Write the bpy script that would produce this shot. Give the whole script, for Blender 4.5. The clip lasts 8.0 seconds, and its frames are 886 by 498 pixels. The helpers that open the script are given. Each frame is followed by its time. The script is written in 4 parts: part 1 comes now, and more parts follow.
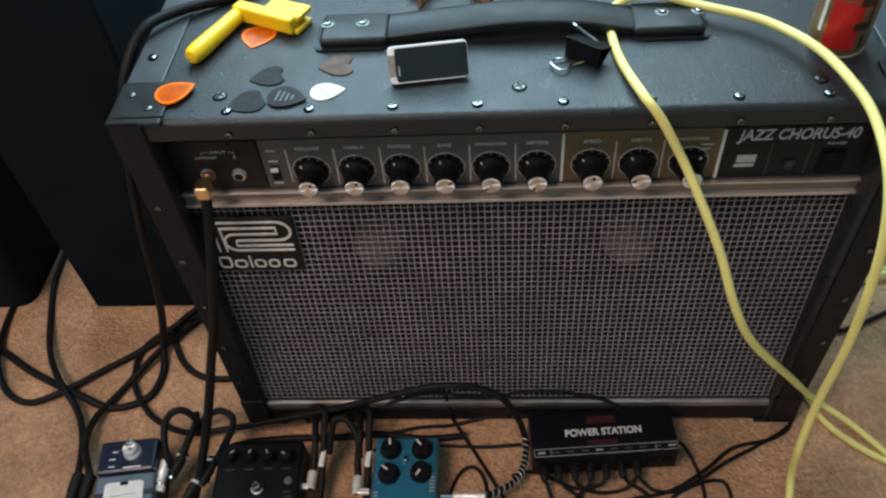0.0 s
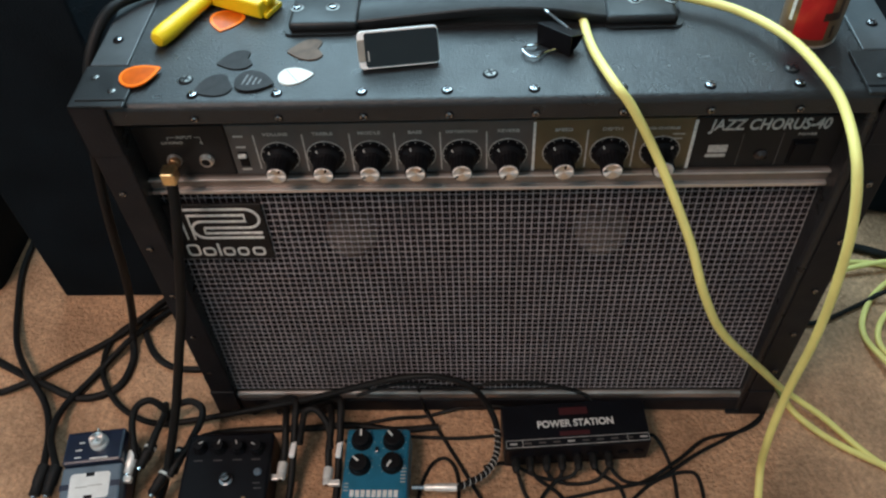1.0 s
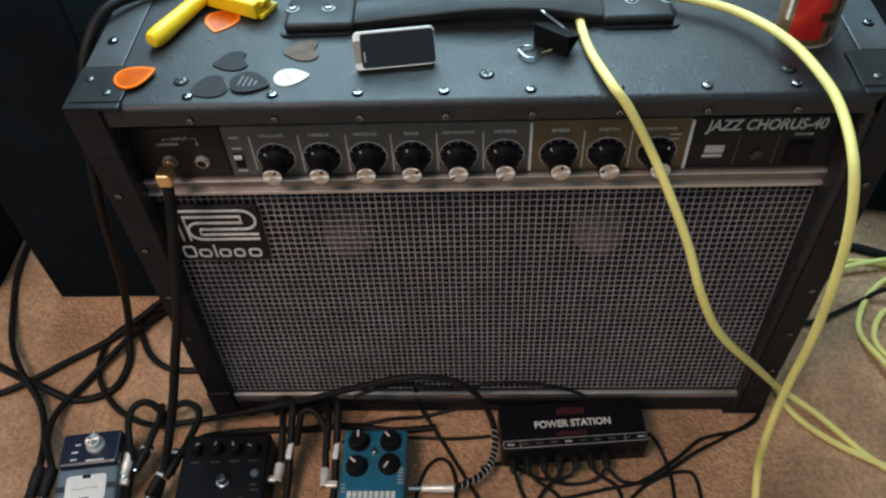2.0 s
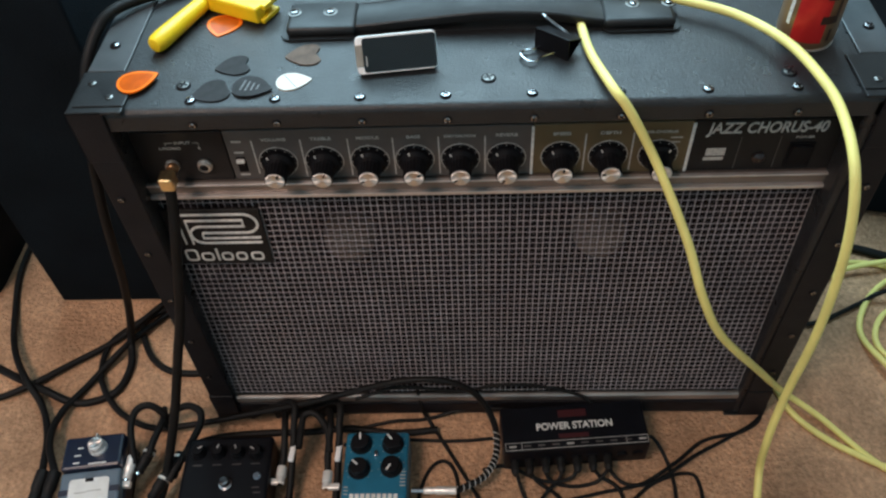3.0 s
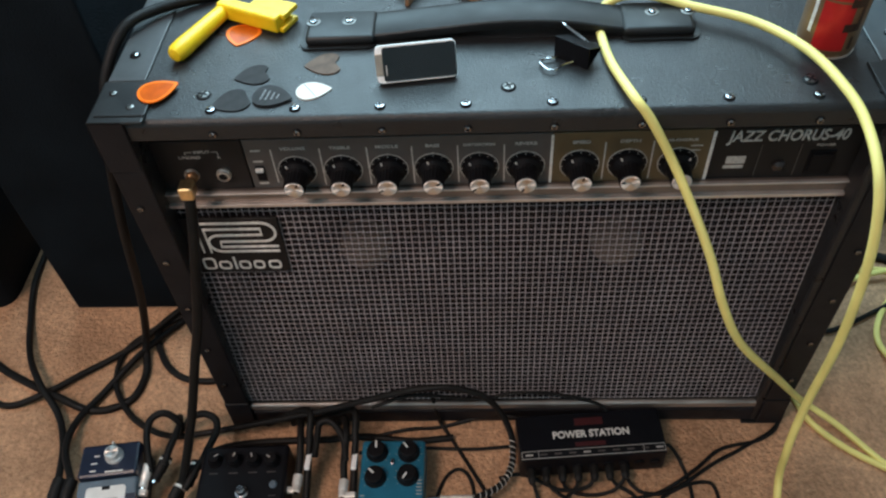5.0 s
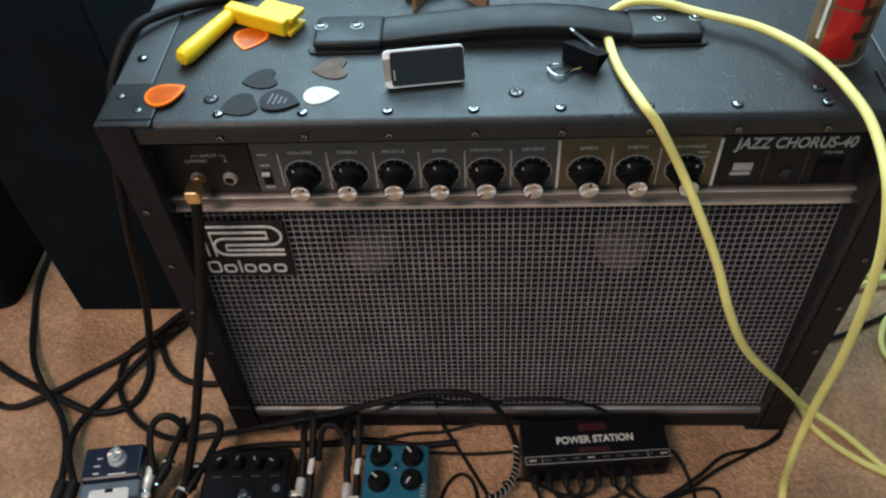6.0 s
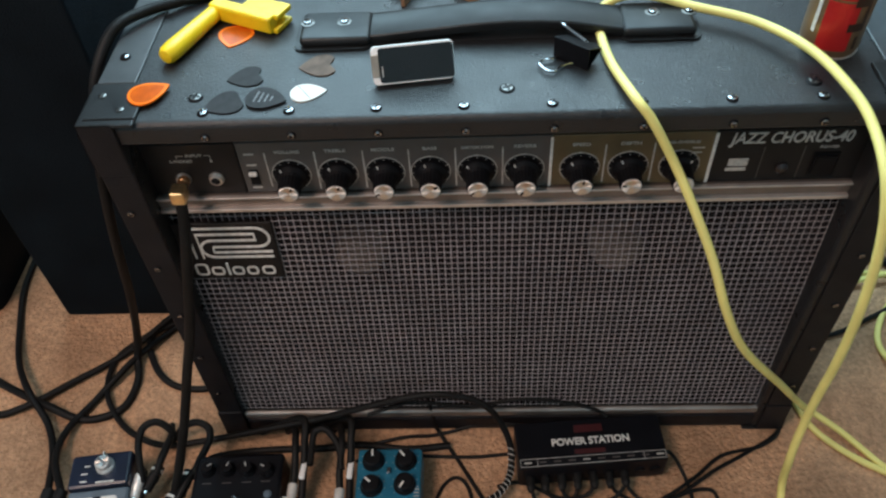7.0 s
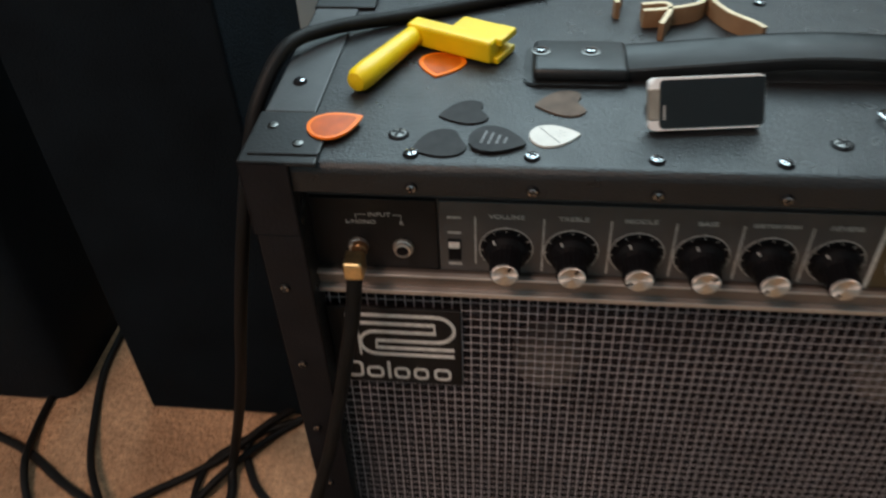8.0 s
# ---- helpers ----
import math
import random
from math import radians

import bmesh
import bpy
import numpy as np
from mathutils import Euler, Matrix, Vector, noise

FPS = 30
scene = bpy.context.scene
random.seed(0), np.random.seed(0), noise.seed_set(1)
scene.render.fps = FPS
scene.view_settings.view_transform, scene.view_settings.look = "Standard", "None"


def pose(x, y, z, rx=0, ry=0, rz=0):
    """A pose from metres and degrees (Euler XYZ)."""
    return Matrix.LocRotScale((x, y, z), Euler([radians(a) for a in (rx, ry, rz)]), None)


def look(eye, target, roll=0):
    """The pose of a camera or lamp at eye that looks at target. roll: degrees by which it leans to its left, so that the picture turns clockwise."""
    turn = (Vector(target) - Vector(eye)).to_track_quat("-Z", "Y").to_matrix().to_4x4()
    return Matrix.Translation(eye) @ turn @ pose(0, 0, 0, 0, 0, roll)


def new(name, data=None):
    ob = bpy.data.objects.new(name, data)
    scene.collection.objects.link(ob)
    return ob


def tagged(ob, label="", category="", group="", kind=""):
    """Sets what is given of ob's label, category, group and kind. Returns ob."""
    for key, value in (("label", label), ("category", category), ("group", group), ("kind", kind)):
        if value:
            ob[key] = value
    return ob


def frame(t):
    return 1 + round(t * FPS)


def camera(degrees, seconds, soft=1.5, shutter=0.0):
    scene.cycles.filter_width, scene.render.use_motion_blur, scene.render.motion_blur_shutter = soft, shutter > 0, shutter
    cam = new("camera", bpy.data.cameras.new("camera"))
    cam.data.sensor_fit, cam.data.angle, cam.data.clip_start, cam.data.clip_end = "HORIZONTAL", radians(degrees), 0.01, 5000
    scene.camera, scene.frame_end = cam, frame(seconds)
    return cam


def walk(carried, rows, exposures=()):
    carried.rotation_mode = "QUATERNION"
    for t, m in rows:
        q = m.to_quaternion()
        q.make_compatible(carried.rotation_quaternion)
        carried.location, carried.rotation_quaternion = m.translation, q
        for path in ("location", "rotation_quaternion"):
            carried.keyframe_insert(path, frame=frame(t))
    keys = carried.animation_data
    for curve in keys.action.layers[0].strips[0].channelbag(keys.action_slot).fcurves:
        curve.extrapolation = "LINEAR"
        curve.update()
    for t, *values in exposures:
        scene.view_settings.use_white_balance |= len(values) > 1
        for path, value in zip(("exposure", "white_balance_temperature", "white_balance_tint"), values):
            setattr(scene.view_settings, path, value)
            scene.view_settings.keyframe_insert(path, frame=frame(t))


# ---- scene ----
cam = camera(57.9, 8.0, soft=2.3, shutter=0.5)
PATH = [
    (0, (-0.02, -0.487, 0.863), (-0.155, 0.829, -0.637), -5.4),
    (0.5, (-0.011, -0.486, 0.861), (-0.113, 0.827, -0.644), -4.3),
    (1, (-0.01, -0.486, 0.854), (-0.101, 0.821, -0.658), -3.6),
    (1.5, (-0.01, -0.484, 0.854), (-0.093, 0.82, -0.661), -3.4),
    (3, (-0.012, -0.483, 0.857), (-0.094, 0.822, -0.655), -3.6),
    (3.5, (-0.011, -0.486, 0.859), (-0.096, 0.824, -0.651), -3.8),
    (4, (-0.015, -0.486, 0.861), (-0.107, 0.826, -0.645), -4.0),
    (5.5, (-0.026, -0.478, 0.858), (-0.124, 0.838, -0.644), -4.1),
    (6, (-0.028, -0.478, 0.86), (-0.126, 0.841, -0.64), -3.8),
    (6.5, (-0.02, -0.477, 0.856), (-0.102, 0.844, -0.643), -3.9),
    (7, (-0.027, -0.471, 0.849), (-0.108, 0.852, -0.648), -3.8),
    (7.2, (-0.042, -0.463, 0.837), (-0.14, 0.876, -0.646), -3.8),
    (7.4, (-0.076, -0.44, 0.814), (-0.198, 0.921, -0.646), -3.5),
    (7.5, (-0.093, -0.42, 0.805), (-0.237, 0.94, -0.655), -3.7),
    (7.6, (-0.122, -0.406, 0.79), (-0.269, 0.987, -0.638), -3.4),
    (7.7, (-0.139, -0.389, 0.774), (-0.302, 1.03, -0.625), -2.9),
    (7.9, (-0.162, -0.363, 0.734), (-0.362, 1.105, -0.61), -3.1),
    (8, (-0.17, -0.352, 0.717), (-0.371, 1.142, -0.598), -2.8),
]
walk(cam, [(t, look(eye, target, roll)) for t, eye, target, roll in PATH], [(0, 0.0, 6500, 10), (7.0, 0.0, 6500, 10), (7.5, -0.14, 6750, 12), (8, -0.46, 7200, 15)])

# ---- light ----
world = bpy.data.worlds.new("world")
scene.world = world
world.use_nodes = True
sky = world.node_tree.nodes.new("ShaderNodeTexSky")
sky.sky_type, sky.sun_disc = "NISHITA", False
sky.sun_elevation, sky.sun_rotation = radians(35), radians(20)
world.node_tree.links.new(sky.outputs[0], world.node_tree.nodes["Background"].inputs[0])
world.node_tree.nodes["Background"].inputs[1].default_value = 0.1


def area_lamp(name, place, target, width, depth, watts, colour, spread=180):
    data = bpy.data.lights.new(name, "AREA")
    data.shape, data.size, data.size_y, data.energy, data.color = "RECTANGLE", width, depth, watts, colour
    data.spread = radians(spread)
    lamp = new(name, data)
    lamp.matrix_world = look(place, target)
    return lamp


area_lamp("window_daylight", (-0.32, 0.70, 1.42), (-0.32, 0, 0.9), 1.45, 1.10, 46, (0.56, 0.86, 1.0))
# Unseen warm lamp; its narrowed spread stands in for soft shadow at the right.
area_lamp("warm_room_lamp", (-0.82, -0.72, 1.85), (-0.36, 0.0, 0.15), 0.60, 0.60, 7.8, (1.0, 0.75, 0.63), spread=115)

# ---- materials ----


def mat(name, colour, rough=0.5, metal=0.0, bump=None, vary=None, coat=0.0, spec=0.5, fleck=None, rough_vary=0.0, alpha=1.0, trans=0.0):
    """A surface: bump (scale, strength, metres), vary (scale, amount) mottles it, fleck (scale, amount) adds fine grain."""
    m = bpy.data.materials.new(name)
    m.use_nodes = True
    nt = m.node_tree
    b = nt.nodes["Principled BSDF"]
    b.inputs["Roughness"].default_value = rough
    b.inputs["Metallic"].default_value = metal
    b.inputs["Coat Weight"].default_value = coat
    b.inputs["Coat Roughness"].default_value = 0.15
    b.inputs["Specular IOR Level"].default_value = spec
    b.inputs["Alpha"].default_value = alpha
    b.inputs["Transmission Weight"].default_value = trans
    co = nt.nodes.new("ShaderNodeTexCoord")
    c = nt.nodes.new("ShaderNodeRGB")
    c.outputs[0].default_value = (*colour, 1)
    out = c.outputs[0]
    for setting in (vary, fleck):
        if setting:
            n = nt.nodes.new("ShaderNodeTexNoise")
            n.inputs["Scale"].default_value = setting[0]
            n.inputs["Detail"].default_value = 4
            nt.links.new(co.outputs["Object"], n.inputs["Vector"])
            r = nt.nodes.new("ShaderNodeMapRange")
            r.inputs["From Min"].default_value, r.inputs["From Max"].default_value = 0.3, 0.7
            r.inputs["To Min"].default_value, r.inputs["To Max"].default_value = 1 - setting[1], 1 + setting[1]
            nt.links.new(n.outputs["Fac"], r.inputs["Value"])
            x = nt.nodes.new("ShaderNodeMix")
            x.data_type, x.blend_type = "RGBA", "MULTIPLY"
            x.inputs["Factor"].default_value = 1
            nt.links.new(out, x.inputs["A"])
            nt.links.new(r.outputs["Result"], x.inputs["B"])
            out = x.outputs["Result"]
    nt.links.new(out, b.inputs["Base Color"])
    if rough_vary:
        n = nt.nodes.new("ShaderNodeTexNoise")
        n.inputs["Scale"].default_value, n.inputs["Detail"].default_value = 45, 6
        nt.links.new(co.outputs["Object"], n.inputs["Vector"])
        r = nt.nodes.new("ShaderNodeMapRange")
        r.inputs["From Min"].default_value, r.inputs["From Max"].default_value = 0.3, 0.7
        r.inputs["To Min"].default_value, r.inputs["To Max"].default_value = rough - rough_vary, rough + rough_vary
        nt.links.new(n.outputs["Fac"], r.inputs["Value"])
        nt.links.new(r.outputs["Result"], b.inputs["Roughness"])
    if bump:
        n = nt.nodes.new("ShaderNodeTexNoise")
        n.inputs["Scale"].default_value, n.inputs["Detail"].default_value = bump[0], 5
        nt.links.new(co.outputs["Object"], n.inputs["Vector"])
        k = nt.nodes.new("ShaderNodeBump")
        k.inputs["Strength"].default_value, k.inputs["Distance"].default_value = bump[1], bump[2]
        nt.links.new(n.outputs["Fac"], k.inputs["Height"])
        nt.links.new(k.outputs["Normal"], b.inputs["Normal"])
    return m


CARPET = mat("carpet_pile", (0.52, 0.305, 0.182), 0.95, bump=(220, 1.0, 0.006), vary=(10, 0.30), fleck=(190, 0.24), spec=0.1)
PAINT = mat("wall_paint", (0.76, 0.80, 0.82), 0.8, bump=(160, 0.2, 0.001), vary=(3, 0.05))
WHITE_WOOD = mat("white_gloss_paint", (0.75, 0.74, 0.7), 0.4, vary=(6, 0.06))
TOLEX = mat("black_vinyl", (0.016, 0.0165, 0.018), 0.34, spec=0.45, bump=(700, 0.55, 0.0012), vary=(18, 0.2), fleck=(900, 0.25), rough_vary=0.09)
TRIM = mat("black_plastic_trim", (0.009, 0.0092, 0.0118), 0.5, bump=(500, 0.3, 0.0008), vary=(30, 0.25), rough_vary=0.08, spec=0.22)
# Lifted copy of the trim plastic: brighter light on the caps' tops, put into colour.
CORNER = mat("lifted_black_corner_plastic", (0.012, 0.013, 0.014), 0.42, bump=(500, 0.3, 0.0008), vary=(30, 0.25), rough_vary=0.08, spec=0.35)
EDGE = mat("dark_grey_metal_edging", (0.045, 0.05, 0.054), 0.45, bump=(500, 0.2, 0.0006), vary=(30, 0.25), rough_vary=0.08)
PANEL_BLACK = mat("black_anodised_panel", (0.011, 0.010, 0.0105), 0.5, bump=(900, 0.15, 0.0003), vary=(40, 0.2), spec=0.25)
PANEL_GREY = mat("dark_grey_panel", (0.073, 0.067, 0.065), 0.5, bump=(900, 0.15, 0.0003), vary=(40, 0.15))
PANEL_GOLD = mat("olive_gold_panel", (0.110, 0.082, 0.042), 0.45, 0.2, bump=(900, 0.15, 0.0003), vary=(40, 0.15))
SILVER = mat("brushed_aluminium", (0.72, 0.70, 0.67), 0.36, 0.7, bump=(600, 0.1, 0.0003), vary=(60, 0.12))
STRIP = mat("dull_aluminium_strip", (0.66, 0.60, 0.57), 0.38, 0.75, bump=(600, 0.1, 0.0003), vary=(30, 0.2))
# Darker copy of the strip aluminium: weaker light low down is put into the colour.
LOWER_STRIP = mat("dimmed_grey_strip", (0.36, 0.33, 0.31), 0.42, 0.75, bump=(400, 0.2, 0.0003), vary=(14, 0.45))
SOCKET = mat("bright_nickel_socket", (0.66, 0.63, 0.60), 0.28, 0.85, vary=(200, 0.12))
CHANNEL = mat("dark_bronze_channel", (0.24, 0.20, 0.18), 0.45, 0.7, bump=(600, 0.1, 0.0003), vary=(30, 0.2))
SPUN = mat("spun_aluminium", (0.95, 0.88, 0.84), 0.50, 1.0, vary=(400, 0.15))
SPUN_SHADER = SPUN.node_tree.nodes["Principled BSDF"]
SPUN_SHADER.inputs["Anisotropic"].default_value = 0.95
SPUN_TANGENT = SPUN.node_tree.nodes.new("ShaderNodeTangent")
SPUN_TANGENT.direction_type, SPUN_TANGENT.axis = "RADIAL", "Z"
SPUN.node_tree.links.new(SPUN_TANGENT.outputs[0], SPUN_SHADER.inputs["Tangent"])
CHROME = mat("nickel_steel", (0.45, 0.45, 0.47), 0.18, 1.0, vary=(300, 0.2))
# Steel with the dark room it mirrors put into its base colour.
SCREW_DARK = mat("darkened_steel", (0.15, 0.145, 0.14), 0.35, 1.0, vary=(300, 0.3))
GOLD = mat("gold_plating", (0.92, 0.68, 0.36), 0.30, 1.0, vary=(200, 0.15))
KNOB = mat("black_knob_plastic", (0.005, 0.005, 0.0065), 0.55, vary=(150, 0.2), spec=0.14)
INK = mat("off_white_print", (0.68, 0.67, 0.64), 0.6, vary=(300, 0.2))
INK_SOFT = mat("pale_grey_print", (0.52, 0.51, 0.49), 0.6, vary=(300, 0.25))
INK_DIM = mat("faded_grey_print", (0.42, 0.41, 0.39), 0.6, vary=(400, 0.25))
CLOTH = mat("black_grille_cloth", (0.040, 0.029, 0.034), 0.9, bump=(1500, 0.5, 0.0005), vary=(30, 0.2), spec=0.1, alpha=0.42)
THREAD = mat("silver_grey_thread", (0.40, 0.365, 0.37), 0.7, vary=(25, 0.2), fleck=(700, 0.3))
CONE = mat("black_paper_cone", (0.02, 0.018, 0.017), 0.9, bump=(300, 0.4, 0.001), vary=(30, 0.2))
DUST_CAP = mat("dull_grey_dust_cap", (0.85, 0.70, 0.60), 0.6, vary=(40, 0.1))
HANDLE = mat("black_moulded_handle_rubber", (0.013, 0.014, 0.015), 0.48, bump=(700, 0.25, 0.0006), vary=(30, 0.25), rough_vary=0.08, spec=0.32)
RUBBER = mat("black_rubber_sheath", (0.008, 0.0075, 0.0075), 0.55, bump=(400, 0.2, 0.0005), vary=(40, 0.3), spec=0.2)
YELLOW_SHEATH = mat("pale_yellow_sheath", (0.86, 0.75, 0.24), 0.5, bump=(350, 0.15, 0.0005), vary=(25, 0.1))
FELT = mat("black_cabinet_carpet", (0.006, 0.0095, 0.013), 0.95, bump=(500, 0.8, 0.002), vary=(12, 0.3), spec=0.1)
NYLON = mat("black_nylon_fabric", (0.005, 0.0085, 0.012), 0.85, bump=(350, 0.6, 0.0015), vary=(8, 0.35), spec=0.15)


# ---- mesh helpers ----
def part(name, bm, material, parent=None, label="", smooth=False):
    """Links a bmesh as one mesh object under a thing or a part."""
    me = bpy.data.meshes.new(name)
    bm.to_mesh(me)
    bm.free()
    me.materials.append(material)
    if smooth:
        me.shade_smooth()
        me.set_sharp_from_angle(angle=radians(38))
    ob = new(name, me)
    ob.parent = parent
    if label:
        tagged(ob, label)
    return ob


def thing(name, m, label, category, group="", kind=""):
    ob = new(name)
    ob.empty_display_size = 0.02
    ob.matrix_world = m
    return tagged(ob, label, category, group, kind)


def put(bm, verts, m):
    bmesh.ops.transform(bm, matrix=m, verts=verts)
    return verts


def box(bm, x0, x1, y0, y1, z0, z1, bevel=0.0, segs=2, m=None):
    made = bmesh.ops.create_cube(bm, size=1)["verts"]
    put(bm, made, Matrix.Translation(((x0 + x1) / 2, (y0 + y1) / 2, (z0 + z1) / 2)) @ Matrix.Diagonal((x1 - x0, y1 - y0, z1 - z0, 1)))
    if bevel:
        edges = list({e for v in made for e in v.link_edges})
        res = bmesh.ops.bevel(bm, geom=edges, offset=bevel, segments=segs, affect="EDGES", profile=0.5)
        made = list({v for f in res["faces"] for v in f.verts} | {v for v in made if v.is_valid})
    if m:
        put(bm, made, m)
    return made


def lathe(bm, profile, segs=24, m=None):
    """Turns (radius, height) pairs about z; closed at both ends."""
    rings = []
    for r, z in profile:
        rings.append([bm.verts.new((r * math.cos(2 * math.pi * i / segs), r * math.sin(2 * math.pi * i / segs), z)) for i in range(segs)])
    for a, b in zip(rings, rings[1:]):
        for i in range(segs):
            bm.faces.new((a[i], a[(i + 1) % segs], b[(i + 1) % segs], b[i]))
    bm.faces.new(rings[0][::-1])
    bm.faces.new(rings[-1])
    made = [v for ring in rings for v in ring]
    if m:
        put(bm, made, m)
    return made


def spline(points, steps=10):
    """A smooth line through the points (Catmull-Rom)."""
    p = [Vector(q) for q in points]
    p = [2 * p[0] - p[1]] + p + [2 * p[-1] - p[-2]]
    line = []
    for i in range(1, len(p) - 2):
        a, b, c, d = p[i - 1:i + 3]
        for k in range(steps):
            t = k / steps
            line.append(0.5 * (2 * b + (c - a) * t + (2 * a - 5 * b + 4 * c - d) * t * t + (3 * b - a - 3 * c + d) * t ** 3))
    return line + [p[-2]]


def sweep(bm, line, outline):
    """Sweeps a closed outline of (side, up) pairs along a line."""
    rings, n = [], len(line)
    up = Vector((0, 0, 1))
    for i, q in enumerate(line):
        way = (line[min(i + 1, n - 1)] - line[max(i - 1, 0)]).normalized()
        side = way.cross(up)
        side = side.normalized() if side.length > 0.05 else Vector((1, 0, 0)) - way * way.x
        side.normalize()
        top = side.cross(way)
        if i and top.dot(up) < 0:
            top, side = -top, -side
        up = (up * 0.3 + top * 0.7).normalized() if i else top
        rings.append([bm.verts.new(q + side * a + top * b) for a, b in outline])
    k = len(outline)
    for a, b in zip(rings, rings[1:]):
        for i in range(k):
            bm.faces.new((a[i], a[(i + 1) % k], b[(i + 1) % k], b[i]))
    bm.faces.new(rings[0][::-1])
    bm.faces.new(rings[-1])
    bmesh.ops.recalc_face_normals(bm, faces=bm.faces)


def tube(bm, points, radius, steps=10, sides=10):
    """A round cable through the points."""
    sweep(bm, spline(points, steps), [(radius * math.cos(2 * math.pi * i / sides), radius * math.sin(2 * math.pi * i / sides)) for i in range(sides)])


def slab(bm, outline, z0, z1, bevel=0.0, m=None):
    """A flat plate with the outline of (x, y) pairs."""
    low = [bm.verts.new((x, y, z0)) for x, y in outline]
    high = [bm.verts.new((x, y, z1)) for x, y in outline]
    n = len(outline)
    bm.faces.new(low[::-1])
    cap = bm.faces.new(high)
    for i in range(n):
        bm.faces.new((low[i], low[(i + 1) % n], high[(i + 1) % n], high[i]))
    made = low + high
    if bevel:
        res = bmesh.ops.bevel(bm, geom=list(cap.edges), offset=bevel, segments=2, affect="EDGES")
        made = list({v for f in res["faces"] for v in f.verts} | {v for v in made if v.is_valid})
    if m:
        put(bm, made, m)
    return made


def rounded(w, h, r, n=5):
    """A rounded rectangle as (x, y) pairs about the origin."""
    out = []
    for cx, cy, a in ((w / 2 - r, h / 2 - r, 0), (r - w / 2, h / 2 - r, 90), (r - w / 2, r - h / 2, 180), (w / 2 - r, r - h / 2, 270)):
        out += [(cx + r * math.cos(radians(a + 90 * i / n)), cy + r * math.sin(radians(a + 90 * i / n))) for i in range(n + 1)]
    return out


def lettering(name, text, size, m, material, parent, wide=1.0, lean=0.0, thick=0.0003, label="", bold=0.0):
    """Printed words in the built-in font; m places their middle, facing its z."""
    cu = bpy.data.curves.new(name, "FONT")
    cu.body, cu.size, cu.extrude, cu.shear, cu.offset = text, size, thick, lean, bold
    cu.align_x, cu.align_y = "CENTER", "CENTER"
    tmp = bpy.data.objects.new(name, cu)
    scene.collection.objects.link(tmp)
    me = bpy.data.meshes.new_from_object(tmp.evaluated_get(bpy.context.evaluated_depsgraph_get()))
    bpy.data.objects.remove(tmp)
    bpy.data.curves.remove(cu)
    me.name = name
    me.transform(m @ Matrix.Diagonal((wide, 1, 1, 1)))
    me.materials.clear()
    me.materials.append(material)
    ob = new(name, me)
    ob.parent = parent
    return tagged(ob, label) if label else ob


def bm_box(*a, **k):
    bm = bmesh.new()
    box(bm, *a, **k)
    return bm


def ground(x, y, turn=0):
    """The pose of a thing that stands on the carpet."""
    return pose(-0.015 + (x + 0.015) * 1.0151, -0.485 + (y + 0.485) * 1.0151, FLOOR, 0, 0, turn)


def settle(p):
    """Lets a point of a cable sink with the carpet, the more the lower it lies."""
    f = max(0.0, 1 - p[2] / 0.465)
    k = 1 + 0.0151 * f
    return (-0.015 + (p[0] + 0.015) * k, -0.485 + (p[1] + 0.485) * k, p[2] + FLOOR * f)


FACE = pose(0, 0, 0, 90)  # turns a thing that looks up so that it looks at the front

# ---- room ----
FLOOR = -0.013
X0, X1, Y0, Y1, TOP = -1.9, 2.1, -2.4, 0.72, 2.4
part("floor", bm_box(X0, X1, Y0, Y1, FLOOR - 0.1, FLOOR), CARPET)
tagged(bpy.data.objects["floor"], "tan cut-pile carpet with faint worn patches", "carpet", kind="structure")


def wall(name, bm, label):
    tagged(part(name, bm, PAINT), label, "wall", kind="structure")


bm = bmesh.new()
WX0, WX1, WZ0, WZ1 = -1.07, 0.43, 0.85, 2.0
box(bm, X0, WX0, Y1, Y1 + 0.12, FLOOR, TOP)
box(bm, WX1, X1, Y1, Y1 + 0.12, FLOOR, TOP)
box(bm, WX0, WX1, Y1, Y1 + 0.12, FLOOR, WZ0)
box(bm, WX0, WX1, Y1, Y1 + 0.12, WZ1, TOP)
wall("wall_north", bm, "plain pale grey-blue painted wall with a window opening")
wall("wall_south", bm_box(X0, X1, Y0 - 0.12, Y0, FLOOR, TOP), "plain pale grey-blue painted wall")
wall("wall_west", bm_box(X0 - 0.12, X0, Y0, Y1, FLOOR, TOP), "plain pale grey-blue painted wall")
wall("wall_east", bm_box(X1, X1 + 0.12, Y0, Y1, FLOOR, TOP), "plain pale grey-blue painted wall")
tagged(part("ceiling", bm_box(X0, X1, Y0, Y1, TOP, TOP + 0.1), PAINT), "plain pale grey-blue ceiling", "ceiling", kind="structure")
tagged(part("baseboard", bm_box(X0, X1, Y1 - 0.016, Y1 - 0.0005, FLOOR, 0.10, bevel=0.004), WHITE_WOOD), "white painted wooden baseboard", "baseboard", kind="structure")

# ---- guitar amplifier ----
AMP_W, AMP_D, AMP_H = 0.650, 0.245, 0.465
amp = thing("guitar_amplifier", pose(-0.002, 0, 0), "black vinyl combo guitar amplifier with woven grille standing on the carpet", "amplifier")
L, R = -AMP_W / 2, AMP_W / 2
BASE, WALL = FLOOR + 0.003, 0.024
part("side_panel", bm_box(L, L + WALL, 0.0, AMP_D, BASE, AMP_H - 0.0005, bevel=0.004), TOLEX, amp)
part("side_panel", bm_box(R - 0.033, R, 0.0, AMP_D, BASE, AMP_H - 0.0005, bevel=0.004), TOLEX, amp)
bm = bmesh.new()
NOSE = 0.0065
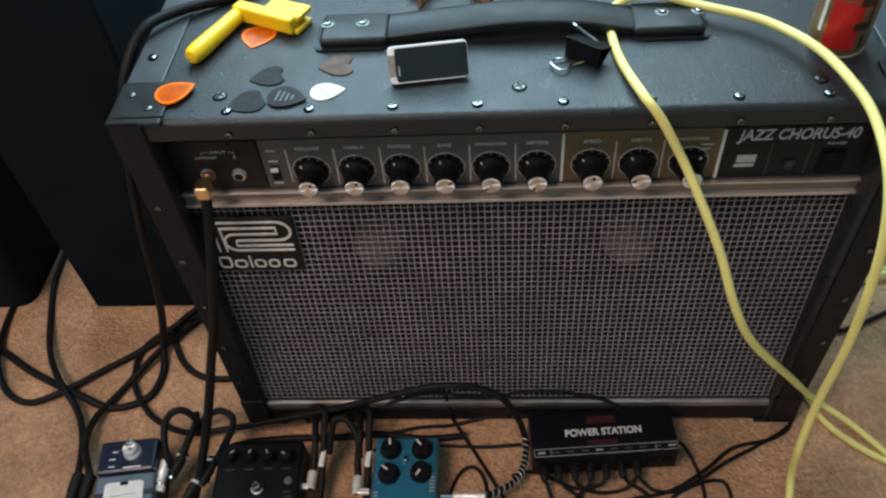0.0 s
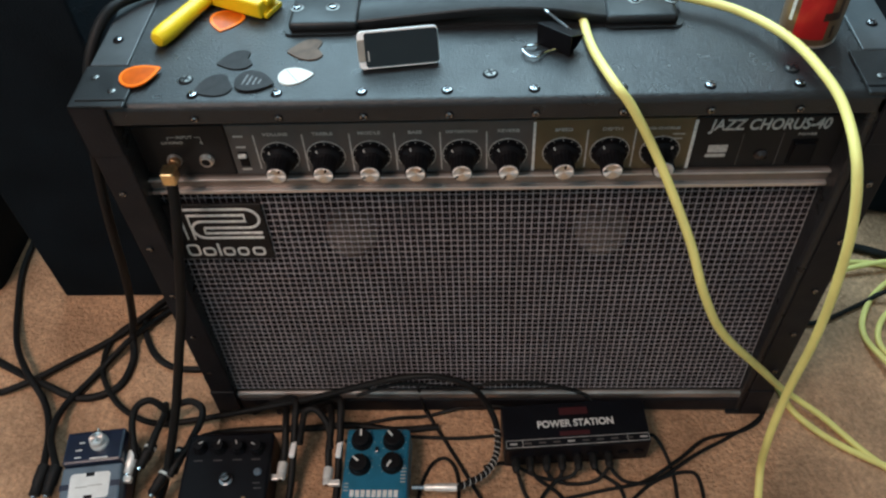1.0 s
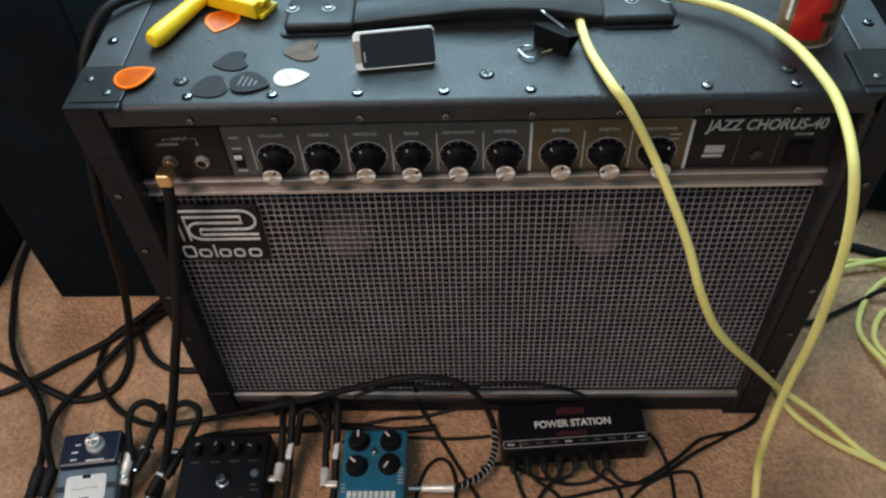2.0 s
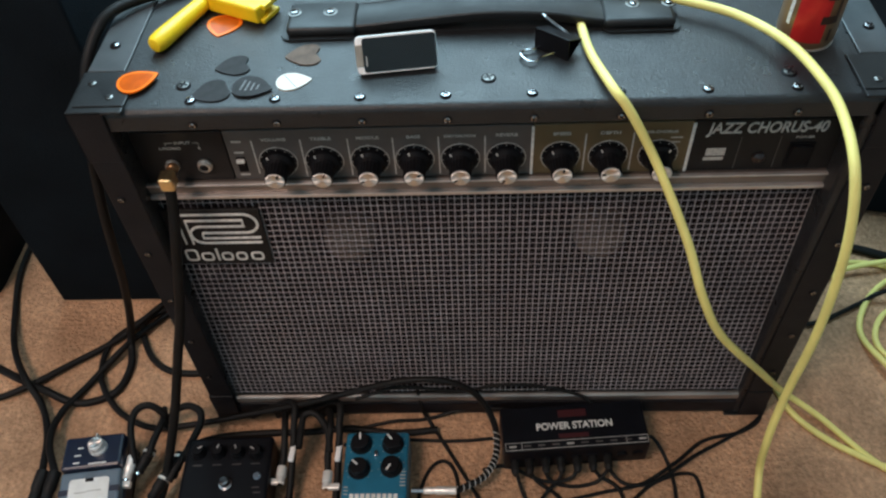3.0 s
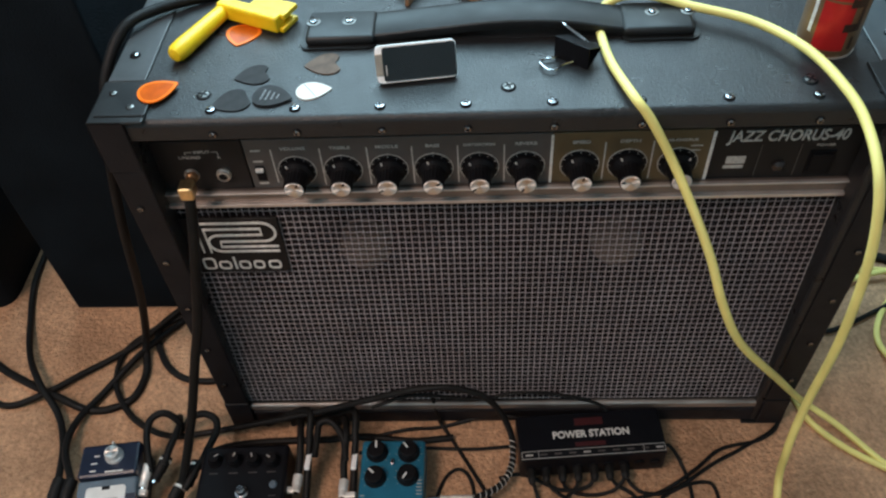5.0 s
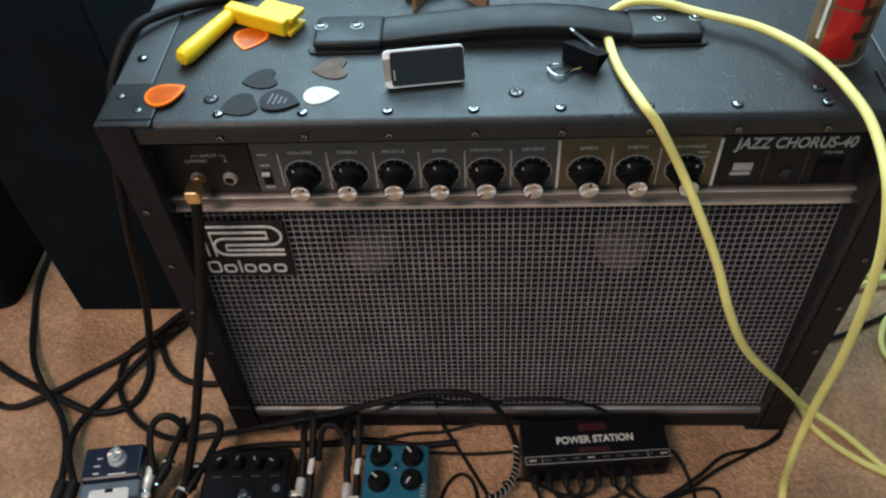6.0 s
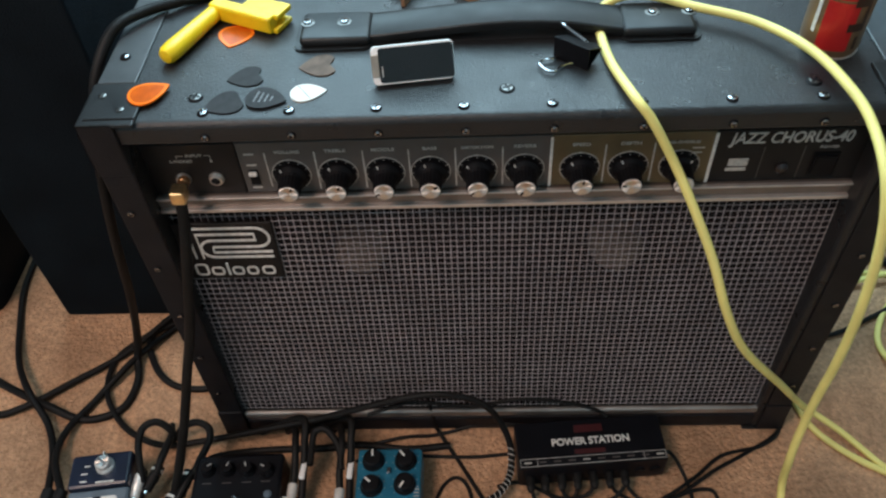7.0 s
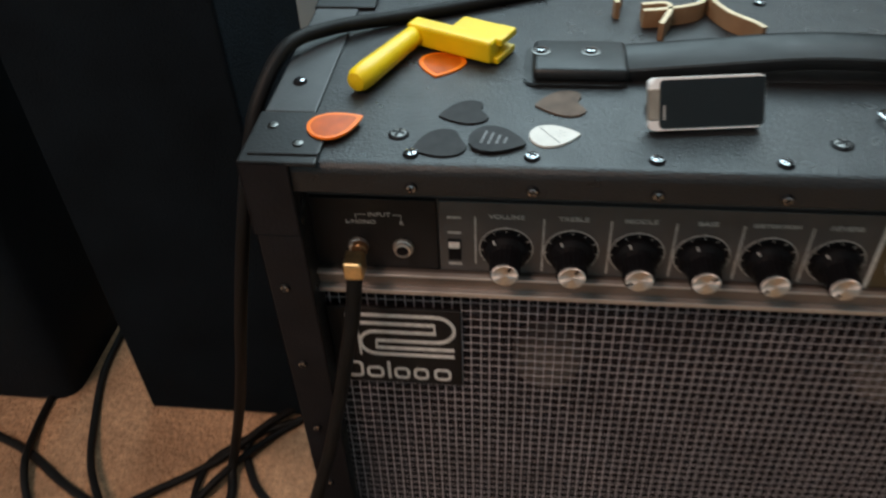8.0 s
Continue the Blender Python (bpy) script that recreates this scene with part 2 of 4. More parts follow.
nose = [(NOSE - NOSE * math.sin(radians(a)), AMP_H - NOSE + NOSE * math.cos(radians(a))) for a in range(0, 91, 10)]
profile = [(AMP_D, AMP_H - 0.0205), (AMP_D, AMP_H)] + nose + [(0.0, AMP_H - 0.0185), (0.002, AMP_H - 0.0205)]
ends = [[bm.verts.new((x, y, z)) for y, z in profile] for x in (L + WALL - 0.002, R - WALL + 0.002)]
for i in range(len(profile)):
    k = (i + 1) % len(profile)
    bm.faces.new((ends[0][i], ends[1][i], ends[1][k], ends[0][k]))
bm.faces.new(ends[0]), bm.faces.new(ends[1][::-1])
bmesh.ops.recalc_face_normals(bm, faces=bm.faces)
part("top_panel", bm, TOLEX, amp, "dusty textured black vinyl top rounded over the front", smooth=True)
# Vinyl rail given the darker trim material, so its shade sits in the colour.
part("bottom_rail", bm_box(L + WALL, R - WALL, 0.001, AMP_D, BASE, 0.0165, bevel=0.003), TRIM, amp)
part("back_panel", bm_box(L + WALL, R - WALL, AMP_D - 0.02, AMP_D - 0.004, BASE + 0.03, AMP_H - 0.024), TOLEX, amp)
for x in (L + 0.035, R - 0.035):
    for y in (0.03, AMP_D - 0.03):
        bm = bmesh.new()
        lathe(bm, [(0.018, FLOOR), (0.02, FLOOR + 0.001), (0.02, BASE), (0.018, BASE + 0.001)], 20, pose(x, y, 0))
        part("foot", bm, RUBBER, amp, "round black rubber foot")


def edge_trim(name, x0, x1, y0, y1, z0, z1, material=TRIM):
    part(name, bm_box(x0, x1, y0, y1, z0, z1, bevel=0.0012), material, amp)


# protective angle strips along the edges, 1.6 mm proud of the vinyl
T = 0.0016
for s in (-1, 1):
    e, i = s * (R + T), s * (R - 0.026)
    edge_trim("front_edge_trim", min(e, i), max(e, i), -T, 0.0, BASE + 0.05, AMP_H - 0.05)
    edge_trim("side_edge_trim", min(e, s * R), max(e, s * R), 0.0, 0.028, BASE + 0.05, AMP_H - 0.05)
    edge_trim("top_edge_trim", min(e, s * (R - 0.03)), max(e, s * (R - 0.03)), 0.052, AMP_D - 0.05, AMP_H, AMP_H + T, EDGE)
    edge_trim("side_edge_trim", min(e, s * R), max(e, s * R), 0.052, AMP_D - 0.05, AMP_H - 0.028, AMP_H)

# moulded corner caps
for s in (-1, 1):
    for y0, y1, front in ((-0.003, 0.05, True), (AMP_D - 0.05, AMP_D + 0.003, False)):
        for low in (False, True):
            z0, z1 = (BASE - 0.002, BASE + 0.05) if low else (AMP_H - 0.05, AMP_H + 0.003)
            xo, xi = s * (R + 0.003), s * (R - 0.042)
            zt = z0 if low else z1 - 0.003
            cap = part("corner_protector", bm_box(min(xo, xi), max(xo, xi), y0, y1, zt, zt + 0.003, bevel=0.0012), CORNER, amp, "black moulded corner cap")
            part("side_plate", bm_box(min(xo, s * R), max(xo, s * R), y0, y1, z0, z1, bevel=0.0012), TRIM, cap)
            yf = y0 if front else y1 - 0.003
            w = s * (R - 0.026)
            part("front_plate", bm_box(min(xo, w), max(xo, w), yf, yf + 0.003, z0, z1, bevel=0.0012), TRIM, cap)
            if front and not low:
                for dx, dy in ((0.009, 0.034), (0.028, 0.016)):
                    bm = bmesh.new()
                    lathe(bm, [(0.0032, 0), (0.0032, 0.0008), (0.0015, 0.0014)], 12, pose(s * (R - dx), dy, AMP_H + 0.003))
                    part("rivet", bm, SCREW_DARK, cap)
                bm = bmesh.new()
                box(bm, min(s * (R - 0.002), xi), max(s * (R - 0.002), xi), 0.004, 0.0065, AMP_H + 0.003, AMP_H + 0.0042, bevel=0.0005)
                part("ridge", bm, CORNER, cap)


def screw_mesh(r, h):
    """A domed cross-head screw, standing on z = 0."""
    bm = bmesh.new()
    lathe(bm, [(r, 0), (r * 0.98, h * 0.25), (r * 0.72, h * 0.8), (r * 0.35, h), (r * 0.12, h * 1.02)], 16)
    for a in (20, 110):
        box(bm, -r * 0.6, r * 0.6, -r * 0.13, r * 0.13, h * 0.7, h * 1.08, m=pose(0, 0, 0, 0, 0, a))
    me = bpy.data.meshes.new("screw")
    bm.to_mesh(me)
    bm.free()
    me.materials.append(CHROME)
    me.materials.append(KNOB)
    # Black lower flanks and cross: dark reflection and slot shade put into the colour.
    for p in me.polygons:
        if p.index >= 16 * 4 + 2 or p.index < 32:
            p.material_index = 1
    return me


SCREW, SCREW_BIG = screw_mesh(0.0046, 0.0026), screw_mesh(0.0062, 0.002)
SMALL = screw_mesh(0.0036, 0.002)
SCREW_BIG.materials[0] = SCREW_DARK


def screw(mesh, m, parent):
    ob = new("screw", mesh)
    ob.parent = parent
    ob.matrix_basis = m
    return ob


for k in range(8):
    x = (k - 3.5) * 0.067 + 0.002
    screw(SCREW, pose(x, 0.0125, AMP_H, 0, 0, 37 * k), amp)
    screw(SMALL, pose(x + 0.001, 0.0, AMP_H - 0.0135, 90, 31 * k, 0), amp)
for x, y in ((-0.242, 0.032), (0.002, 0.0325), (0.235, 0.031)):
    screw(SCREW_BIG, pose(x, y, AMP_H, 0, 0, 900 * x), amp)
for s in (-1, 1):
    for y in (0.087, 0.162):
        screw(SCREW, pose(s * (R - 0.012), y, AMP_H + T), amp)
    for z in (0.082, 0.153, 0.226, 0.298, 0.371):
        screw(SMALL, pose(s * (R - 0.0085), -T, z, 90, 0, 0), amp)
for x in (-0.008, -0.05, 0.12):
    screw(SCREW, pose(x, 0.212, AMP_H), amp)

# control panel, set back behind the front rail, in four coloured fields
PY = 0.0235
PZ0, PZ1 = 0.3685, 0.4245
panel = part("control_panel", bm_box(L + WALL, R - WALL, PY + 0.003, PY + 0.012, PZ0 - 0.004, AMP_H - 0.0205), PANEL_GREY, amp, "dark control panel in four fields with white print")
for x0, x1, m in ((L + WALL + 0.001, -0.2215, PANEL_BLACK), (-0.2205, 0.0383, PANEL_GREY), (0.0393, 0.1698, PANEL_GOLD), (0.1708, R - WALL - 0.001, PANEL_BLACK)):
    part("panel_field", bm_box(x0, x1, PY, PY + 0.003, PZ0, PZ1, bevel=0.0008, segs=2), m, panel)
for x, w, low in ((-0.198, 0.0006, 0.007), (-0.1565, 0.0006, 0.003), (-0.1165, 0.0006, 0.003), (-0.0785, 0.0006, 0.003), (-0.040, 0.0006, 0.003), (-0.001, 0.0006, 0.003), (0.0388, 0.0011, 0.0), (0.083, 0.0006, 0.003), (0.1225, 0.0006, 0.003), (0.1705, 0.0013, 0.0)):
    part("dividing_line", bm_box(x - w, x + w, PY - 0.0004, PY, PZ0 + low, PZ1 - (0.011 if low else 0.002)), INK_DIM if low else INK, panel)
KNOBS = [(-0.179, "VOLUME", 35, -30), (-0.139, "TREBLE", 30, -25), (-0.0995, "MIDDLE", 25, 115), (-0.061, "BASS", 20, -50), (-0.022, "DISTORTION", 40, 130), (0.017, "REVERB", 40, 150), (0.063, "SPEED", 35, -8), (0.103, "DEPTH", 30, 80), (0.145, "VIB-CHORUS", -40, 40)]
KZ = 0.3878
skirt_bm = bmesh.new()
lathe(skirt_bm, [(0.0142, 0), (0.0142, 0.0022), (0.0136, 0.0042), (0.0108, 0.0066), (0.0098, 0.0095), (0.0095, 0.0165), (0.0094, 0.0216), (0.0088, 0.0223)], 40)
for v in skirt_bm.verts:
    if v.co.z > 0.009 and (round(math.degrees(math.atan2(v.co.y, v.co.x)) / 9) % 2):
        v.co.x, v.co.y = v.co.x * 0.96, v.co.y * 0.96
SKIRT = bpy.data.meshes.new("knob")
skirt_bm.to_mesh(SKIRT)
skirt_bm.free()
SKIRT.materials.append(KNOB)
cap_bm = bmesh.new()
lathe(cap_bm, [(0.0082, 0.0222), (0.0082, 0.0229), (0.0077, 0.0234), (0.0040, 0.0230), (0.0010, 0.0228)], 32)
CAP = bpy.data.meshes.new("knob_cap")
cap_bm.to_mesh(CAP)
cap_bm.free()
CAP.materials.append(SPUN)
for x, word, turn, mark in KNOBS:
    at = pose(x, PY, KZ) @ FACE
    bm = bmesh.new()
    lathe(bm, [(0.0168, 0), (0.0168, 0.0005)], 48)
    ring = part("scale_ring", bm, INK_DIM, panel)
    ring.matrix_basis = pose(0, 0, 0.0010) @ at
    bm = bmesh.new()
    lathe(bm, [(0.0161, 0.0004), (0.0161, 0.0007)], 48)
    disc = part("scale_disc", bm, KNOB, panel)
    disc.matrix_basis = pose(0, 0, 0.0010) @ at
    for k in range(11):
        a = -60 + 30 * k
        part("scale_mark", bm_box(0.0143, 0.0163, -0.00025, 0.00025, 0.0006, 0.0009, m=at @ pose(0, 0, 0, 0, 0, a)), INK_DIM, panel)
    part("scale_mark", bm_box(0.0166, 0.0186, -0.0004, 0.0004, 0.0001, 0.0004, m=at @ pose(0, 0, 0, 0, 0, 90)), INK_DIM, panel)
    knob = new("knob", SKIRT)
    knob.parent, knob.matrix_basis = amp, at @ pose(0, 0, 0.0006, 0, 0, turn)
    cap = new("knob_cap", CAP)
    cap.parent = knob
    tagged(cap, "bright metal knob cap")
    part("pointer", bm_box(-0.0005, 0.0005, 0.0104, 0.0136, 0.0044, 0.0062, bevel=0.0002, segs=1), INK, knob)
    part("dimple", bm_box(-0.0008, 0.0008, 0.0042, 0.0078, 0.0229, 0.0236, m=pose(0, 0, 0, 0, 0, mark - turn)), KNOB, knob)
    lettering("lettering", word, 0.0044 if len(word) < 8 else 0.0036, pose(x, PY - 0.0002, 0.4140) @ FACE, INK_DIM, panel, wide=1.25, bold=0.0001)
for z, w in ((0.4075, 0.010), (0.4025, 0.007)):
    part("print_bar", bm_box(0.158 - w / 2, 0.158 + w / 2, PY - 0.0003, PY, z - 0.0006, z + 0.0006), INK_DIM, panel, "small unreadable print")
lettering("lettering", "INPUT", 0.0042, pose(-0.257, PY - 0.0002, 0.4125) @ FACE, INK_DIM, panel, wide=1.2)
lettering("lettering", "L/MONO", 0.0040, pose(-0.269, PY - 0.0002, 0.4065) @ FACE, INK_DIM, panel, wide=1.2)
lettering("lettering", "R", 0.0042, pose(-0.2435, PY - 0.0002, 0.4062) @ FACE, INK_DIM, panel)
for x0, x1, z0, z1 in ((-0.2715, -0.2655, 0.4123, 0.4127), (-0.2485, -0.2435, 0.4123, 0.4127), (-0.2719, -0.2715, 0.4092, 0.4127), (-0.2437, -0.2433, 0.4085, 0.4127)):
    part("print_line", bm_box(x0, x1, PY - 0.0004, PY, z0, z1), INK_DIM, panel)
for z, w in ((0.4125, 0.0042), (0.4005, 0.0042), (0.3750, 0.0042)):
    part("print_bar", bm_box(-0.211 - w, -0.211 + w, PY - 0.0004, PY, z - 0.0009, z + 0.0009), INK_DIM, panel, "small unreadable print")
switch = part("slide_switch", bm_box(-0.2150, -0.2070, PY - 0.001, PY, 0.3785, 0.3955, bevel=0.0005, segs=1), KNOB, amp)
part("switch_toggle", bm_box(-0.2145, -0.2075, PY - 0.004, PY - 0.001, 0.3905, 0.3940, bevel=0.0006), INK, switch, "white slider")
JZ = 0.3875
for x in (-0.272, -0.2435):
    bm = bmesh.new()
    n = 24
    ringsets = []
    for r, z in ((0.0066, 0.0), (0.0064, 0.0022), (0.0058, 0.0026), (0.0054, 0.0044), (0.0040, 0.0048), (0.0040, -0.006)):
        ringsets.append([bm.verts.new((r * math.cos(2 * math.pi * i / n), r * math.sin(2 * math.pi * i / n), z)) for i in range(n)])
    for a, b in zip(ringsets, ringsets[1:]):
        for i in range(n):
            bm.faces.new((a[i], a[(i + 1) % n], b[(i + 1) % n], b[i]))
    bm.faces.new(ringsets[-1])
    put(bm, bm.verts, pose(x, PY - 0.0005, JZ) @ FACE)
    sock = part("jack_socket", bm, SOCKET, amp, "nickel jack socket")
    bm = bmesh.new()
    lathe(bm, [(0.0040, 0.0036), (0.0040, 0.0040)], 20, pose(x, PY - 0.0005, JZ) @ FACE)
    part("socket_hole", bm, KNOB, sock)
lettering("model_lettering", "JAZZ CHORUS-40", 0.0160, pose(0.2305, PY - 0.0004, 0.4160) @ FACE, INK_SOFT, panel, wide=0.765, lean=0.14, thick=0.0005, bold=0.00018)
part("badge_block", bm_box(0.1850, 0.2010, PY - 0.0006, PY, 0.3865, 0.3945), INK_DIM, panel, "small grey maker's mark")
part("badge_bar", bm_box(0.1840, 0.2005, PY - 0.0006, PY, 0.3812, 0.3846), INK_DIM, panel)
for x in (0.2115, 0.244):
    part("dividing_line", bm_box(x - 0.0003, x + 0.0003, PY - 0.0004, PY, PZ0 + 0.003, PZ1 - 0.018), PANEL_GREY, panel)
bm = bmesh.new()
lathe(bm, [(0.0055, 0), (0.0055, 0.002), (0.0042, 0.003), (0.0038, 0.0032), (0.002, 0.0045)], 20, pose(0.230, PY, 0.3835) @ FACE)
part("indicator_lamp", bm, mat("dark_red_lens", (0.012, 0.006, 0.006), 0.3, coat=0.3), amp, "unlit dark pilot lamp")
rock = part("power_switch", bm_box(0.2525, 0.2740, PY - 0.0012, PY, 0.3730, 0.3995, bevel=0.0005), KNOB, amp)
part("rocker", bm_box(-0.0088, 0.0088, -0.0112, 0.0112, 0, 0.002, bevel=0.001, m=pose(0.2633, PY - 0.001, 0.3862) @ FACE @ pose(0, 0, 0, 5)), KNOB, rock)
lettering("lettering", "POWER", 0.0037, pose(0.2633, PY - 0.0002, 0.4050) @ FACE, INK_DIM, panel, wide=1.2)

# metal strip between panel and grille: a fine bead, a broad step and a lower lip on a channel
strip = part("metal_strip", bm_box(L + WALL, R - WALL, 0.0205, 0.0265, 0.3515, 0.3678), CHANNEL, amp, "dull ribbed aluminium strip")
for z0, z1, y, m in ((0.3664, 0.3684, 0.0170, STRIP), (0.3592, 0.3646, 0.0190, CHANNEL), (0.3514, 0.3552, 0.0165, STRIP)):
    part("rib", bm_box(L + WALL, R - WALL, y, 0.0212, z0, z1, bevel=0.0006, segs=2), m, strip)
part("lower_strip", bm_box(L + WALL + 0.0005, R - WALL - 0.006, 0.001, 0.008, 0.0185, 0.0305, bevel=0.003, segs=3), LOWER_STRIP, amp, "dull aluminium strip under the grille")

# grille: sheer black cloth with light threads woven in both ways, leaning back at the top, before the speakers
GX0, GX1, GZ0, GZ1 = L + WALL, R - WALL, 0.031, 0.3515
GY0, GY1 = 0.0075, 0.0265


def grille_y(z):
    return GY0 + (GY1 - GY0) * (z - GZ0) / (GZ1 - GZ0)


bm = bm_box(GX0, GX1, 0.001, 0.0016, GZ0, GZ1)
for v in bm.verts:
    v.co.y += grille_y(v.co.z)
part("grille_cloth", bm, CLOTH, amp, "sheer black grille cloth")
bm = bmesh.new()
PX, PZ = 0.0064, 0.0074
nx, nz = int((GX1 - GX0) / PX), int((GZ1 - GZ0) / PZ)


def ribbon(bm, a, b, side, out, wave, turns, ridge=0.0004):
    prev = None
    for k in range(turns + 1):
        f = k / turns
        q = a.lerp(b, f) + out * (wave * (1 if k % 2 else -1))
        row = [bm.verts.new(q - side), bm.verts.new(q + out * ridge), bm.verts.new(q + side)]
        if prev:
            bm.faces.new((prev[0], prev[1], row[1], row[0]))
            bm.faces.new((prev[1], prev[2], row[2], row[1]))
        prev = row


OUT = Vector((0, -1, 0))
rng = random.Random(4)
for i in range(nx + 1):
    x = GX0 + (i + 0.5) * PX + rng.uniform(-0.0002, 0.0002)
    if x < GX1:
        ribbon(bm, Vector((x, GY0, GZ0)), Vector((x + rng.uniform(-0.0003, 0.0003), GY1, GZ1)), Vector((0.00036, 0, 0)), OUT, 0.0002, nz)
for k in range(nz + 1):
    z = GZ0 + (k + 0.5) * PZ + rng.uniform(-0.0002, 0.0002)
    if z < GZ1:
        y = grille_y(z) - 0.0004
        ribbon(bm, Vector((GX0, y, z)), Vector((GX1, y, z)), Vector((0, 0, 0.00036)), OUT, 0.0002, nx, 0.0004)
tagged(part("grille_threads", bm, THREAD, amp, "light grey woven grid threads"), kind="stuff")
part("baffle", bm_box(GX0, GX1, 0.115, 0.125, BASE + 0.03, GZ1), CONE, amp)
for x in (-0.146, 0.122):
    bm = bmesh.new()
    lathe(bm, [(0.115, 0.0), (0.115, 0.004), (0.100, 0.004), (0.094, 0.007), (0.088, 0.004), (0.04, -0.0)], 40, pose(x, 0.108, 0.228) @ FACE)
    spk = part("loudspeaker", bm, CONE, amp, "black paper speaker cone behind the cloth", smooth=True)
    bm = bmesh.new()
    lathe(bm, [(0.028, 0.0), (0.028, 0.012)] + [(0.028 * math.cos(radians(a)), 0.012 + 0.026 * math.sin(radians(a))) for a in range(10, 90, 10)], 32, pose(x, 0.104, 0.214) @ FACE)
    part("dust_cap", bm, DUST_CAP, spk, "pale domed dust cap", smooth=True)

# badge on the grille: dark plate, pale ribbon mark and a row of letter-sized blocks
BY = 0.0195
badge = part("maker_badge", bm_box(-0.300, -0.2085, BY, BY + 0.0032, 0.2575, 0.3345, bevel=0.0005, segs=1), PANEL_BLACK, amp, "black badge with a pale ribbon-like maker's mark")


def badge_line(points, w=0.0012):
    bm = bmesh.new()
    sweep(bm, [Vector((x, BY - 0.0004, z)) for x, z in points], [(-0.0006, -w), (0.0006, -w), (0.0006, w), (-0.0006, w)])
    part("badge_stroke", bm, INK, badge)


def arc(cx, cz, r, a0, a1, n=10):
    return [(cx + r * math.cos(radians(a0 + (a1 - a0) * i / n)), cz + r * math.sin(radians(a0 + (a1 - a0) * i / n))) for i in range(n + 1)]


badge_line([(-0.286, 0.3285), (-0.2255, 0.3285)] + arc(-0.2255, 0.3160, 0.0125, 90, -90, 14) + [(-0.268, 0.3035)])
badge_line([(-0.268, 0.3030), (-0.268, 0.2965)])
badge_line([(-0.269, 0.2962), (-0.2135, 0.2962)])
badge_line([(-0.281, 0.3205), (-0.226, 0.3205)])
badge_line([(-0.2265, 0.3200), (-0.2265, 0.3130)])
badge_line([(-0.2255, 0.3123), (-0.268, 0.3123)] + arc(-0.268, 0.3009, 0.0114, 90, 270, 14) + [(-0.2135, 0.2895)])
badge_line([(-0.280, 0.3200), (-0.280, 0.2885)])
badge_line([(-0.287, 0.3285), (-0.287, 0.2885)])
for x, w, h in ((-0.2865, 0.0128, 0.0165), (-0.2715, 0.0125, 0.0118), (-0.2612, 0.0022, 0.0172), (-0.2520, 0.0115, 0.0118), (-0.2380, 0.0110, 0.0118), (-0.2225, 0.0125, 0.0118)):
    bm = bmesh.new()
    if w < 0.004:
        box(bm, x - w / 2, x + w / 2, BY - 0.0008, BY, 0.2635, 0.2635 + h)
    else:
        outer, inner = rounded(w, h, 0.0040, 5), rounded(w - 0.0040, h - 0.0040, 0.0022, 5)
        loops = [[bm.verts.new((x + a, y, 0.2635 + h / 2 + b)) for a, b in pts] for pts, y in ((outer, BY), (outer, BY - 0.0008), (inner, BY - 0.0008), (inner, BY))]
        for a, b in zip(loops, loops[1:]):
            for i in range(len(a)):
                bm.faces.new((a[i], a[(i + 1) % len(a)], b[(i + 1) % len(a)], b[i]))
        bmesh.ops.recalc_face_normals(bm, faces=bm.faces)
    part("badge_block", bm, INK, badge)

# carrying handle
handle = part("handle", bm_box(-0.165, 0.158, 0.098, 0.128, AMP_H + 0.0001, AMP_H + 0.0008), HANDLE, amp, "black moulded strap handle")
bm = bmesh.new()
strap = [(a, b) for a, b in ((-0.0165, -0.0045), (0.0165, -0.0045), (0.0180, -0.001), (0.0176, 0.0026), (0.0164, 0.0036), (0.0146, 0.0024), (0.0, 0.0034), (-0.0146, 0.0024), (-0.0164, 0.0036), (-0.0176, 0.0026), (-0.0180, -0.001))]
sweep(bm, spline([(-0.118, 0.1145, AMP_H + 0.0046), (-0.100, 0.1145, AMP_H + 0.0055), (-0.060, 0.1145, AMP_H + 0.0095), (0.0, 0.1140, AMP_H + 0.0148), (0.050, 0.1135, AMP_H + 0.0134), (0.090, 0.1135, AMP_H + 0.0065), (0.112, 0.1130, AMP_H + 0.0044)], 8), strap)
part("strap", bm, HANDLE, handle, smooth=True)
for x0, x1 in ((-0.172, -0.108), (0.099, 0.163)):
    bm = bmesh.new()
    slab(bm, [(x + (x0 + x1) / 2, y + 0.1135) for x, y in rounded(x1 - x0, 0.050, 0.007)], AMP_H + 0.0003, AMP_H + 0.0022, bevel=0.0008)
    a, b = (x0 + 0.005, x1) if x0 < 0 else (x0, x1 - 0.005)
    box(bm, a, b, 0.0915, 0.1330, AMP_H + 0.0015, AMP_H + 0.0105, bevel=0.0040, segs=4)
    end = part("end_cap", bm, HANDLE, handle, smooth=True)
    for x in ((x0 + 0.010, x0 + 0.041) if x0 < 0 else (x1 - 0.038, x1 - 0.008)):
        bm = bmesh.new()
        lathe(bm, [(0.0062, 0), (0.0060, 0.0008), (0.0050, 0.0010), (0.0046, 0.0004)], 20, pose(x, 0.1160, AMP_H + 0.0102))
        part("washer", bm, SCREW_DARK, end, smooth=True)
        screw(SMALL, pose(x, 0.1160, AMP_H + 0.0104, 0, 0, 1500 * x), end)

# ---- cabinets behind ----
cab = thing("speaker_cabinet", ground(-0.487, 0.172), "tall black carpet-covered speaker cabinet standing on the carpet", "speaker cabinet")
part("body", bm_box(-0.093, 0.093, 0.0, 0.2, 0.0008, 1.05, bevel=0.004, segs=3), FELT, cab)
